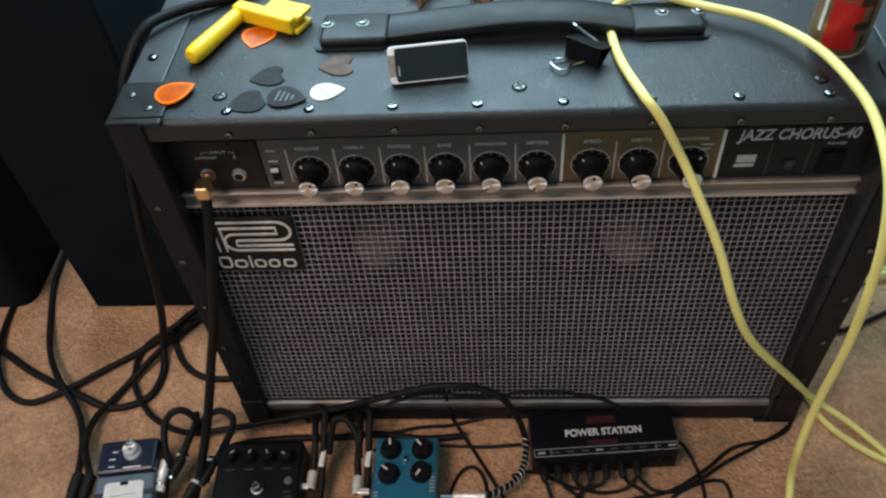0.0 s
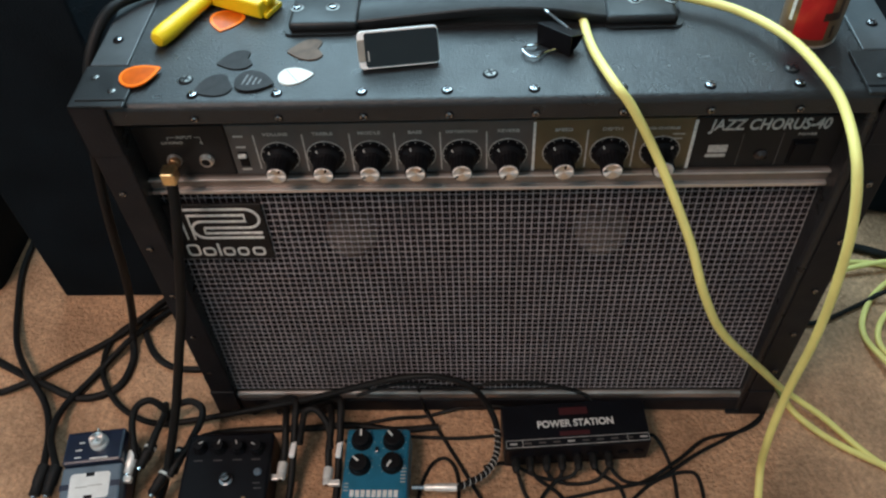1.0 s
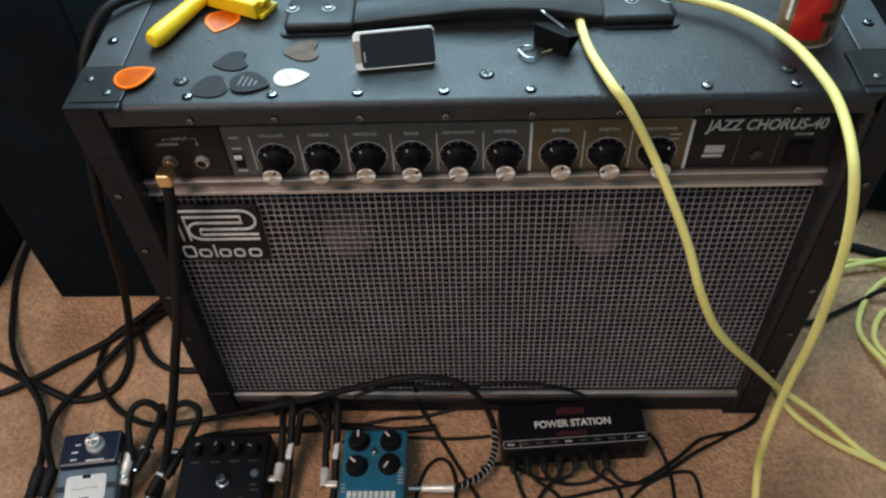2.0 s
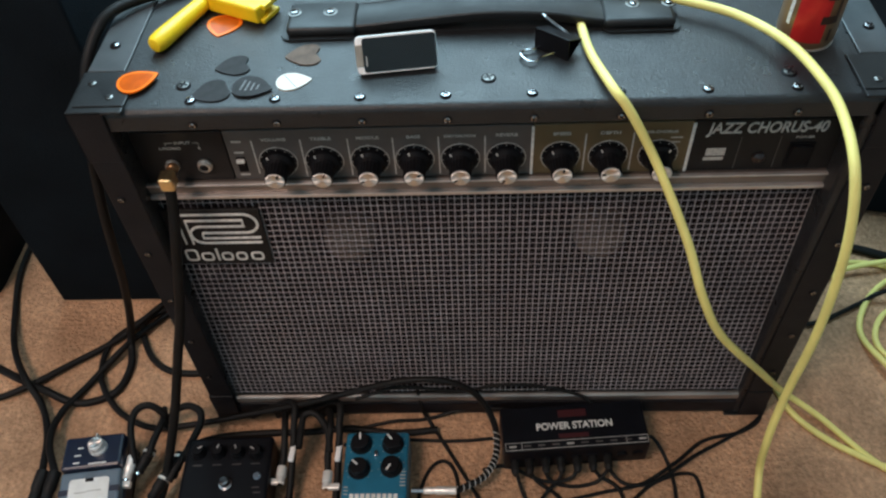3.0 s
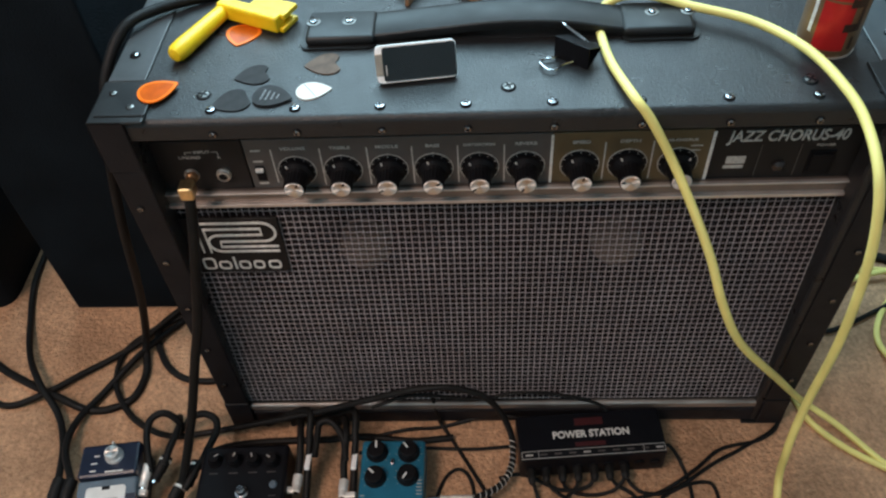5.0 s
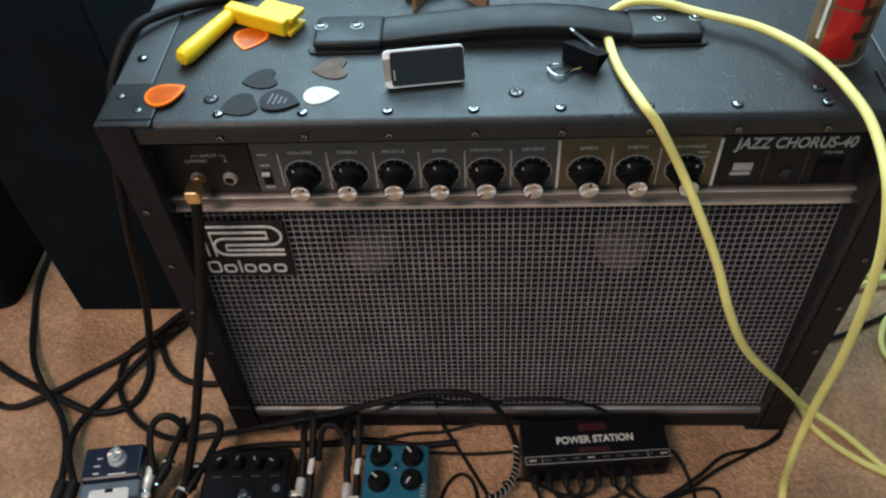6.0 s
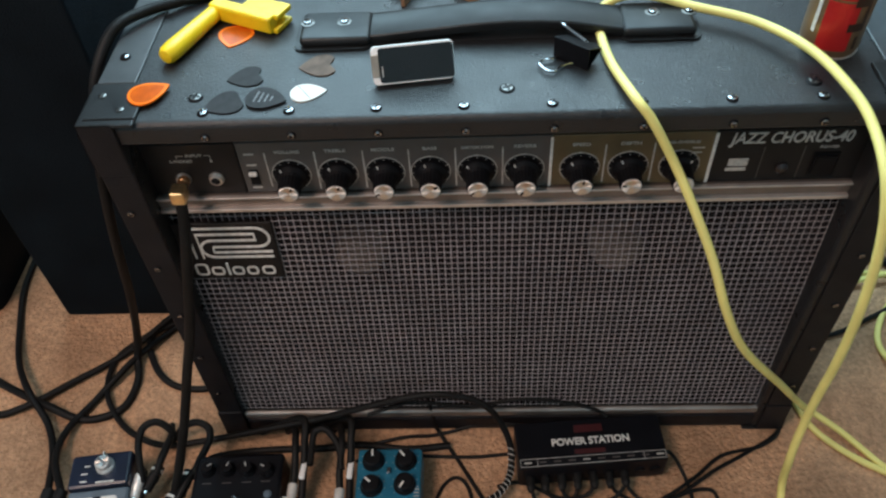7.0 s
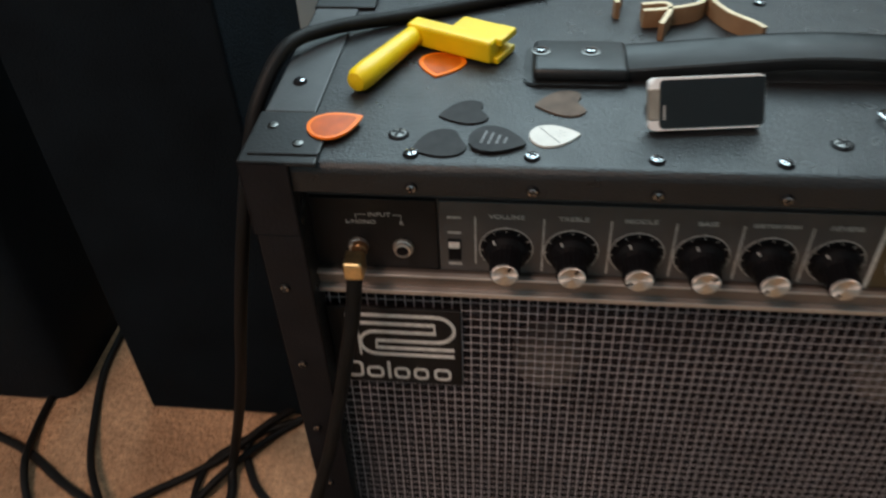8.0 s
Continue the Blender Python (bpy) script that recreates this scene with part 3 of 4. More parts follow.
for x in (-0.07, 0.07):
    for y in (0.03, 0.17):
        bm = bmesh.new()
        lathe(bm, [(0.012, 0), (0.012, 0.006)], 12, pose(x, y, 0))
        part("foot", bm, RUBBER, cab)

bag = thing("gig_bag", ground(-0.893, 0.306), "black padded fabric instrument bag standing upright on the carpet", "bag")
bm = bmesh.new()
rings = []
for k in range(25):
    z = 1.1 * k / 24
    f = 0.93 + 0.07 * min(1, k / 2)
    ring = []
    for i in range(40):
        a = 2 * math.pi * i / 40
        c, s = math.cos(a), math.sin(a)
        q = 0.17
        x = 0.25 * f * math.copysign(abs(c) ** q, c)
        y = 0.14 * f * math.copysign(abs(s) ** q, s)
        d = noise.noise(Vector((x * 6, y * 6, z * 3))) * 0.014
        ring.append(bm.verts.new((x + d, y + d, z)))
    rings.append(ring)
for a, b in zip(rings, rings[1:]):
    for i in range(40):
        bm.faces.new((a[i], a[(i + 1) % 40], b[(i + 1) % 40], b[i]))
bm.faces.new(rings[0][::-1])
bm.faces.new(rings[-1])
part("shell", bm, NYLON, bag, smooth=True)


# ---- pedals ----
def lid_text_bars(parent, x, y, z, w, n, material):
    for k in range(n):
        part("print_bar", bm_box(x - w / 2, x + w / 2, y - 0.004 * k - 0.0006, y - 0.004 * k + 0.0006, z, z + 0.0003), material, parent)


BLUE_DARK = mat("navy_enamel", (0.005, 0.011, 0.032), 0.4, bump=(900, 0.1, 0.0003), vary=(40, 0.2), coat=0.2)
PEDAL_GREY = mat("grey_blue_rubber", (0.10, 0.14, 0.18), 0.6, bump=(600, 0.2, 0.0005), vary=(40, 0.15))
LABEL_WHITE = mat("white_label", (0.7, 0.7, 0.68), 0.5, vary=(80, 0.08))
TEAL = mat("metallic_teal_enamel", (0.02, 0.17, 0.28), 0.32, 0.25, bump=(1200, 0.15, 0.0003), vary=(50, 0.12), fleck=(1500, 0.15), coat=0.3)
BLACK_ENAMEL = mat("black_enamel", (0.0045, 0.005, 0.0075), 0.42, bump=(900, 0.15, 0.0004), vary=(40, 0.2), spec=0.18)
RED_PRINT = mat("dark_red_print", (0.045, 0.004, 0.006), 0.5, vary=(60, 0.15))


def small_knob(parent, x, y, z, r, h, material, mark, turn):
    bm = bmesh.new()
    lathe(bm, [(r * 1.08, 0), (r * 1.05, h * 0.25), (r * 0.92, h * 0.4), (r * 0.86, h * 0.92), (r * 0.75, h)], 24)
    k = part("knob", bm, material, parent)
    k.matrix_basis = pose(x, y, z, 0, 0, turn)
    part("pointer", bm_box(-r * 0.09, r * 0.09, r * 0.1, r * 0.8, h, h + 0.0004), mark, k)
    return k


drive = thing("effects_pedal", ground(-0.436, -0.118, 7), "navy blue compact effects pedal with grey treadle on the carpet", "effects pedal", "effects pedals")
part("body", bm_box(-0.034, 0.034, -0.062, 0.062, 0.003, 0.030, bevel=0.004), BLUE_DARK, drive)
part("control_block", bm_box(-0.033, 0.033, 0.021, 0.061, 0.029, 0.054, bevel=0.003), BLUE_DARK, drive)
part("base_plate", bm_box(-0.033, 0.033, -0.061, 0.061, 0.0, 0.0035), RUBBER, drive)
TILT = pose(0, 0, 0.030, 8)
tread = part("treadle", bm_box(-0.033, 0.033, -0.06, 0.0225, 0, 0.016, bevel=0.003, m=TILT), PEDAL_GREY, drive, "grey-blue foot treadle")
part("side_slot", bm_box(-0.0332, 0.0332, -0.0035, 0.003, 0.013, 0.0163, m=TILT), BLUE_DARK, tread)
part("treadle_front", bm_box(-0.0332, 0.0332, -0.0605, -0.022, 0.012, 0.0163, bevel=0.001, m=TILT), BLUE_DARK, tread)
bm = bmesh.new()
slab(bm, rounded(0.044, 0.029, 0.004), 0.016, 0.0170, m=TILT @ pose(0, -0.001, 0))
plate = part("name_plate", bm, LABEL_WHITE, tread, "white name plate with a thin scrawl")
for x0, x1, y, d in ((-0.015, -0.002, -0.002, 0.0006), (-0.002, 0.014, -0.001, 0.0006), (-0.0045, 0.0045, 0.0115, 0.002), (-0.0045, 0.0045, -0.0135, 0.002)):
    part("print_bar", bm_box(x0, x1, y - d, y + d, 0.0170, 0.0173, m=TILT), INK_DIM if d < 0.001 else KNOB, plate)
small_knob(drive, 0.006, 0.044, 0.054, 0.0095, 0.012, mat("bright_silver_knob", (0.8, 0.8, 0.78), 0.35, 0.4, vary=(90, 0.1)), KNOB, 0)
bm = bmesh.new()
lathe(bm, [(0.0068, 0.0), (0.0068, 0.0005)], 24, pose(0.006, 0.044, 0.0662))
part("knob_top", bm, SPUN, drive)
part("pointer", bm_box(0.0054, 0.0066, 0.052, 0.0565, 0.054, 0.0655), LABEL_WHITE, drive, "white knob pointer")
for x, y, w in ((-0.014, 0.046, 0.006), (-0.016, 0.037, 0.007), (-0.016, 0.028, 0.007), (0.008, 0.0255, 0.020)):
    part("print_bar", bm_box(x - w / 2, x + w / 2, y - 0.0008, y + 0.0008, 0.054, 0.0543), INK, drive)

fuzz = thing("effects_pedal", ground(-0.289, -0.118, 2), "black four-knob effects pedal lying on the carpet", "effects pedal", "effects pedals")
part("body", bm_box(-0.049, 0.049, -0.062, 0.062, 0.002, 0.045, bevel=0.004, segs=3), BLACK_ENAMEL, fuzz)
for k, x in enumerate((-0.033, -0.011, 0.011, 0.032)):
    small_knob(fuzz, x, 0.043 - 0.001 * k, 0.045, 0.0075, 0.011, KNOB, INK_DIM, 40 * k - 60)
bm = bmesh.new()
lathe(bm, [(0.0075, 0), (0.0075, 0.003), (0.0055, 0.004), (0.005, 0.011), (0.004, 0.0125)], 20)
part("foot_switch", bm, CHROME, fuzz, "nickel foot switch").matrix_basis = pose(0.003, 0.004, 0.045)
GOLD_PRINT = mat("dull_gold_print", (0.30, 0.20, 0.10), 0.5, vary=(90, 0.25))
for x0, x1, y0, y1 in ((-0.030, 0.026, -0.0205, -0.0190), (0.022, 0.026, -0.0205, -0.0155), (-0.030, -0.004, -0.0240, -0.0228), (-0.008, 0.018, -0.060, -0.024)):
    part("print_bar", bm_box(x0, x1, y0, y1, 0.045, 0.0454), GOLD_PRINT, fuzz, "dull gold printed mark")
bm = bmesh.new()
lathe(bm, [(0.0045, 0), (0.0045, 0.001), (0.003, 0.0025)], 16)
part("indicator_lamp", bm, PEDAL_GREY, fuzz, "unlit small lamp").matrix_basis = pose(0.036, 0.013, 0.045)
for x, y, w in ((-0.033, 0.028, 0.010), (-0.011, 0.028, 0.010), (0.011, 0.028, 0.010), (0.032, 0.028, 0.010), (0.036, 0.0, 0.008), (0.038, -0.006, 0.008)):
    part("print_bar", bm_box(x - w / 2, x + w / 2, y - 0.0006, y + 0.0006, 0.045, 0.0453), PANEL_GREY, fuzz)

delay = thing("effects_pedal", ground(-0.1255, -0.110, 0), "teal blue metallic effects pedal with four black knobs", "effects pedal", "effects pedals")
part("body", bm_box(-0.036, 0.036, -0.061, 0.061, 0.002, 0.042, bevel=0.004, segs=3), TEAL, delay)
for x, y, turn in ((-0.018, 0.045, 5), (0.018, 0.045, 40), (-0.018, 0.015, 50), (0.018, 0.017, 150)):
    k = small_knob(delay, x, y, 0.042, 0.0115, 0.011, KNOB, INK, turn)
    for j in range(9):
        part("scale_mark", bm_box(0.0135, 0.0150, -0.0003, 0.0003, 0.042, 0.0423, m=pose(x, y, 0, 0, 0, -40 + 32.5 * j) @ pose(0, 0, 0)), INK_DIM, delay)
part("toggle_switch", bm_box(-0.002, 0.002, 0.029, 0.036, 0.042, 0.047, bevel=0.001), CHROME, delay)
for k, w in enumerate((0.006, 0.003, 0.006, 0.006, 0.006, 0.006, 0.006, 0.006, 0.006)):
    x = -0.024 + 0.006 * k
    part("print_block", bm_box(x - 0.0022, x + 0.0022, -0.0215, -0.0135, 0.042, 0.0424), INK, delay)
lid_text_bars(delay, 0.031, 0.012, 0.042, 0.006, 5, INK_DIM)
lid_text_bars(delay, -0.031, -0.006, 0.042, 0.005, 3, INK_DIM)

supply = thing("pedal_power_supply", ground(0.0945, -0.045, 4), "black metal pedal power supply with white lettering on the carpet", "power supply")
bm = bmesh.new()
box(bm, -0.082, 0.082, -0.028, 0.028, 0.003, 0.045, bevel=0.0025)
part("body", bm, BLACK_ENAMEL, supply)
lettering("lettering", "POWER STATION", 0.0118, pose(0.0005, 0.0, 0.0452), INK, supply, wide=0.93, lean=0.0, bold=0.0003)
for x0, x1, y0, y1 in ((-0.016, 0.016, 0.011, 0.020), (-0.019, 0.015, -0.0150, -0.0095)):
    part("red_mark", bm_box(x0, x1, y0, y1, 0.045, 0.0453), RED_PRINT, supply, "faint dark red printed block")
for y in (-0.0175, -0.0262):
    part("print_line", bm_box(-0.080, 0.080, y - 0.0003, y + 0.0003, 0.045, 0.0453), INK_DIM, supply)
for x in (-0.080, -0.0615, 0.0560, 0.080):
    part("print_line", bm_box(x - 0.0003, x + 0.0003, -0.0259, -0.0178, 0.045, 0.0453), INK_DIM, supply)
for k in range(10):
    part("print_bar", bm_box(-0.076 + 0.0162 * k, -0.068 + 0.0162 * k, -0.0228, -0.0208, 0.045, 0.0453), INK_DIM if k in (0, 4, 9) else PANEL_GREY, supply)
for k in range(9):
    x = -0.07 + 0.0175 * k
    bm = bmesh.new()
    lathe(bm, [(0.0062, 0), (0.0062, 0.002), (0.004, 0.0025)], 14, pose(x, -0.028, 0.022) @ FACE)
    part("outlet_socket", bm, KNOB, supply)

# ---- things on the amplifier ----
ORANGE = mat("translucent_orange_plastic", (0.88, 0.185, 0.012), 0.3, vary=(80, 0.1), spec=0.25)
ORANGE_DEEP = mat("deep_orange_plastic", (0.50, 0.085, 0.004), 0.3, vary=(90, 0.2), spec=0.2)
PICK_BLACK = mat("matte_black_nylon", (0.016, 0.015, 0.016), 0.6, vary=(120, 0.35), spec=0.22)
PICK_BROWN = mat("brown_mottled_plastic", (0.11, 0.075, 0.056), 0.65, vary=(90, 0.35), spec=0.2)
PICK_WHITE = mat("cream_white_plastic", (0.62, 0.585, 0.54), 0.45, vary=(150, 0.06), spec=0.3)
WORN_PRINT = mat("worn_grey_print", (0.12, 0.12, 0.125), 0.6, vary=(700, 0.7))
TOPZ = AMP_H


def pick(x, y, z, turn, length, width, material, label, notch=0.0, tilt=0.0, thick=0.0012):
    """A plectrum whose tip points along its x axis."""
    out = []
    for i in range(36):
        a = 2 * math.pi * i / 36
        px = length / 2 * math.cos(a) + notch * math.exp(-((a - math.pi) / 0.33) ** 2)
        out.append((px, width * 0.64 * math.sin(a) * math.sin(a / 2) ** 0.85))
    bm = bmesh.new()
    slab(bm, out, 0, thick, bevel=0.0004)
    p = part("guitar_pick", bm, material)
    tagged(p, label, "guitar pick", "loose guitar picks")
    if material == ORANGE:
        bm = bmesh.new()
        slab(bm, [(a * 0.82 - 0.0008, b * 0.8) for a, b in out], thick - 0.0002, thick + 0.00015, bevel=0.0001)
        part("centre", bm, ORANGE_DEEP, p, "deeper orange centre")
    p.matrix_world = pose(x, y, z, 0, tilt, turn)
    return p


pick(-0.281, 0.0355, TOPZ + 0.0034, 32, 0.034, 0.027, ORANGE, "glossy orange plastic guitar pick")
pick(-0.228, 0.114, TOPZ, -97, 0.032, 0.031, ORANGE, "orange plastic guitar pick under a string winder")
pick(-0.208, 0.056, TOPZ, 195, 0.031, 0.026, PICK_BLACK, "matte black notched guitar pick", notch=0.006)
pick(-0.220, 0.0225, TOPZ, 205, 0.032, 0.028, PICK_BLACK, "matte black guitar pick lying flat on vinyl", notch=0.003)
pk = pick(-0.187, 0.0265, TOPZ + 0.0012, -12, 0.033, 0.026, PICK_BLACK, "black guitar pick with pale worn print")
for k, w in enumerate((0.013, 0.012, 0.009, 0.006)):
    part("print_bar", bm_box(-0.0088 + 0.0042 * k, -0.0074 + 0.0042 * k, -w / 2, w / 2, 0.0012, 0.0014), WORN_PRINT, pk)
pick(-0.151, 0.0685, TOPZ, 188, 0.032, 0.029, PICK_BROWN, "brown notched guitar pick", notch=0.007)
pk = pick(-0.155, 0.034, TOPZ, 8, 0.029, 0.022, PICK_WHITE, "cream white guitar pick with a thin crease and small grey marks")
part("crease", bm_box(-0.0095, 0.0095, -0.00025, 0.00025, 0.0012, 0.0013, m=pose(-0.003, 0, 0, 0, 0, -62)), PANEL_GREY, pk, "thin dark crease")
for dx, dy in ((0.001, 0.003), (0.003, 0.001), (0.0035, 0.0038), (0.0055, 0.0022), (0.002, -0.002), (0.0048, -0.0012)):
    part("print_dot", bm_box(dx - 0.0006, dx + 0.0006, dy - 0.0004, dy + 0.0004, 0.0012, 0.0013), INK_DIM, pk)

YELLOW = mat("yellow_glossy_plastic", (0.90, 0.60, 0.012), 0.38, vary=(60, 0.07), bump=(250, 0.08, 0.0004))
winder = thing("string_winder", pose(-0.2615, 0.1145, TOPZ), "bright yellow plastic guitar string winder", "string winder")
bm = bmesh.new()
way = Vector((0.034, 0.076, 0)).normalized()
a, b = Vector((-0.014, -0.036, 0.0085)), Vector((0.018, 0.034, 0.0095))
turn = math.degrees(math.atan2(way.y, way.x))
lathe(bm, [(0.0025, -0.004), (0.006, -0.0028), (0.0078, 0.001), (0.0082, 0.010), (0.0072, 0.05), (0.0066, 0.076), (0.005, 0.079), (0.002, 0.080)], 20, Matrix.Translation(a) @ way.to_track_quat("Z", "Y").to_matrix().to_4x4())
part("grip", bm, YELLOW, winder, smooth=True)
part("crank_arm", bm_box(-0.006, 0.058, -0.0085, 0.0045, -0.0075, 0.0078, bevel=0.0024, segs=3, m=pose(0.017, 0.031, 0.009, 0, 0, -26)), YELLOW, winder)
hm = pose(0.056, 0.018, 0.0, 0, 0, -26)
bm = bmesh.new()
box(bm, -0.019, 0.012, -0.008, 0.015, 0.001, 0.0165, bevel=0.0022, segs=3, m=hm)
box(bm, 0.009, 0.021, -0.006, 0.015, 0.0115, 0.0165, bevel=0.0012, m=hm)
box(bm, 0.009, 0.021, -0.010, 0.013, 0.001, 0.0055, bevel=0.001, m=hm)
box(bm, 0.009, 0.014, 0.009, 0.013, 0.004, 0.014, bevel=0.001, m=hm)
part("head", bm, YELLOW, winder, "slotted yellow winder head")

# clip-on tuner, leaning on its clamp
TUNER_WHITE = mat("white_metal_bezel", (0.95, 0.94, 0.93), 0.35, vary=(50, 0.03), coat=0.2)
SCREEN = mat("black_glass_screen", (0.006, 0.007, 0.008), 0.12, vary=(30, 0.2))
tuner = thing("clip_tuner", pose(-0.0715, 0.0405, TOPZ, 0, 0, 7), "white-framed black clip-on guitar tuner leaning on its clamp", "tuner")
TM = pose(0, 0, 0.0045, 62)
bm = bmesh.new()
slab(bm, [(x, y + 0.0135) for x, y in rounded(0.064, 0.029, 0.0035)], -0.0065, 0.0, bevel=0.001, m=TM)
body = part("frame", bm, TUNER_WHITE, tuner)
bm = bmesh.new()
slab(bm, [(x + 0.0025, y + 0.0135) for x, y in rounded(0.0580, 0.0265, 0.0022)], 0.0, 0.0009, m=TM)
part("screen", bm, SCREEN, body, "glossy black blank screen")
part("hinge_band", bm_box(-0.0323, -0.0265, 0.005, 0.022, -0.0067, 0.0012, bevel=0.0006, m=TM), mat("tan_grey_metal", (0.42, 0.35, 0.29), 0.4, 0.6, vary=(90, 0.15)), body, "brushed tan metal hinge band")
part("print_bar", bm_box(-0.0245, -0.0235, 0.005, 0.013, 0.0009, 0.0011, m=TM), INK_DIM, body)
part("clamp", bm_box(-0.028, -0.002, 0.004, 0.03, 0.0, 0.004, bevel=0.0012), KNOB, tuner)
part("clamp_post", bm_box(-0.024, -0.006, 0.011, 0.021, 0.003, 0.013, bevel=0.0015), KNOB, tuner)

# binder clip
clip = thing("binder_clip", pose(0.057, 0.069, TOPZ, 0, 0, -38), "black steel binder clip with silver wire handles", "binder clip")
bm = bmesh.new()
for prof in (((-0.009, 0.0005), (-0.0085, 0.0005), (0.0098, 0.0095), (0.0092, 0.0102)), ((-0.009, 0.019), (-0.0085, 0.0196), (0.0098, 0.0112), (0.0092, 0.0104)), ((-0.0095, 0.0005), (-0.0085, 0.0005), (-0.0085, 0.0196), (-0.0095, 0.0196))):
    lo = [bm.verts.new((-0.016, y, z)) for y, z in prof]
    hi = [bm.verts.new((0.016, y, z)) for y, z in prof]
    bm.faces.new(lo[::-1]), bm.faces.new(hi)
    for i in range(4):
        bm.faces.new((lo[i], lo[(i + 1) % 4], hi[(i + 1) % 4], hi[i]))
bmesh.ops.recalc_face_normals(bm, faces=bm.faces)
part("body", bm, KNOB, clip)


def wire_loop(name, m):
    bm = bmesh.new()
    tube(bm, [m @ Vector(p) for p in ((-0.007, 0, 0), (-0.006, -0.012, 0), (-0.0085, -0.020, 0), (-0.005, -0.025, 0), (0.005, -0.025, 0), (0.0085, -0.020, 0), (0.006, -0.012, 0), (0.007, 0, 0))], 0.0011, 5, 8)
    part(name, bm, CHROME, clip, "silver wire handle", smooth=True)


wire_loop("wire_handle", pose(-0.004, -0.0055, 0.0025, -2, 0, -20))
along = Vector((-0.95, 0.02, 0.30)).normalized()
flat = along.cross(Vector((-0.43, 0.71, -0.56))).normalized()
wire_loop("wire_handle", Matrix.Translation((0.006, 0.004, 0.0150)) @ Matrix((flat.cross(along), -along, flat)).transposed().to_4x4())

# drinks can
RED = mat("red_printed_tin", (0.55, 0.02, 0.02), 0.35, 0.3, vary=(50, 0.15))
BROWN_GOLD = mat("brown_gold_printed_tin", (0.25, 0.15, 0.08), 0.35, 0.5, vary=(50, 0.15))
DARK_BROWN = mat("dark_brown_print", (0.045, 0.022, 0.014), 0.4, 0.2, vary=(60, 0.2))
can = thing("drinks_can", pose(0.2565, 0.078, TOPZ), "slim red and brown-gold printed metal can", "can")
bm = bmesh.new()
lathe(bm, [(0.019, 0.0), (0.021, 0.0008), (0.0226, 0.006), (0.0228, 0.010), (0.0228, 0.128), (0.0218, 0.136), (0.021, 0.138), (0.019, 0.137)], 40)
part("body", bm, BROWN_GOLD, can, smooth=True)
bm = bmesh.new()
lathe(bm, [(0.021, 0.0006), (0.0222, 0.0004), (0.0226, 0.0018), (0.021, 0.002)], 40)
part("rim", bm, SILVER, can, "pale metal bottom rim")


def wrap(name, a0, a1, z0, z1, r, material, label=""):
    bm = bmesh.new()
    n = 10
    low, high = [], []
    for i in range(n + 1):
        a = radians(a0 + (a1 - a0) * i / n)
        low.append(bm.verts.new((r * math.cos(a), r * math.sin(a), z0)))
        high.append(bm.verts.new((r * math.cos(a), r * math.sin(a), z1)))
    for i in range(n):
        bm.faces.new((low[i], low[i + 1], high[i + 1], high[i]))
    part(name, bm, material, can, label)


wrap("red_band", -140, -80, 0.009, 0.050, 0.0231, RED, "red printed block")
wrap("red_band", -140, -80, 0.052, 0.098, 0.0231, RED, "red printed block")
for k, (a0, a1, z0, z1) in enumerate(((-92, -58, 0.026, 0.033), (-66, -58, 0.033, 0.047), (-92, -58, 0.047, 0.054), (-92, -84, 0.054, 0.068), (-92, -58, 0.068, 0.075), (-70, -64, 0.010, 0.021), (-96, -89, 0.082, 0.110), (-64, -57, 0.082, 0.110), (-89, -64, 0.094, 0.101))):
    wrap("dark_scroll", a0, a1, z0, z1, 0.0233, DARK_BROWN)
wrap("print_bar", -158, -150, 0.02, 0.085, 0.0231, INK)

# wooden-coloured capo
TAN = mat("tan_wood_grain_capo", (0.30, 0.17, 0.09), 0.45, vary=(60, 0.2), bump=(120, 0.15, 0.0005))
capo = thing("capo", pose(-0.06, 0.178, TOPZ), "tan wood-effect spring capo with bent arms", "capo")
TAN_PALE = mat("pale_tan", (0.66, 0.52, 0.34), 0.5, vary=(90, 0.15))
rect = [(-0.0018, -0.006), (0.0018, -0.006), (0.0018, 0.006), (-0.0018, 0.006)]


def capo_bar(name, pts):
    bm = bmesh.new()
    sweep(bm, spline([Vector((x, y, 0.0065)) for x, y in pts], 6), rect)
    bar = part(name, bm, TAN, capo)
    bm = bmesh.new()
    sweep(bm, spline([Vector((x, y, 0.0128)) for x, y in pts], 6), [(-0.0018, -0.0003), (0.0018, -0.0003), (0.0016, 0.0003), (-0.0016, 0.0003)])
    part("pale_edge", bm, TAN_PALE, bar, "pale upper edge")


capo_bar("jaw", [(-0.048, 0.03), (-0.053, 0.014), (-0.052, 0.006)])
capo_bar("jaw", [(-0.036, 0.004), (-0.020, 0.006), (-0.018, -0.004), (-0.026, -0.026)])
capo_bar("spring_bar", [(-0.036, -0.006), (-0.020, -0.003), (0.002, 0.006), (0.008, 0.020), (0.010, 0.04)])
capo_bar("lever", [(0.012, 0.04), (0.012, 0.016), (0.020, -0.006), (0.034, -0.022), (0.039, -0.030)])

# ---- cables ----
def cable(points, radius, material, label, group, steps=10, name="cable", sides=10):
    bm = bmesh.new()
    tube(bm, [settle(p) for p in points], radius, steps, sides)
    ob = part(name, bm, material, smooth=True)
    return tagged(ob, label, "cable", group)


def low_pose(x, y, z, *turns):
    return pose(*settle((x, y, z)), *turns)


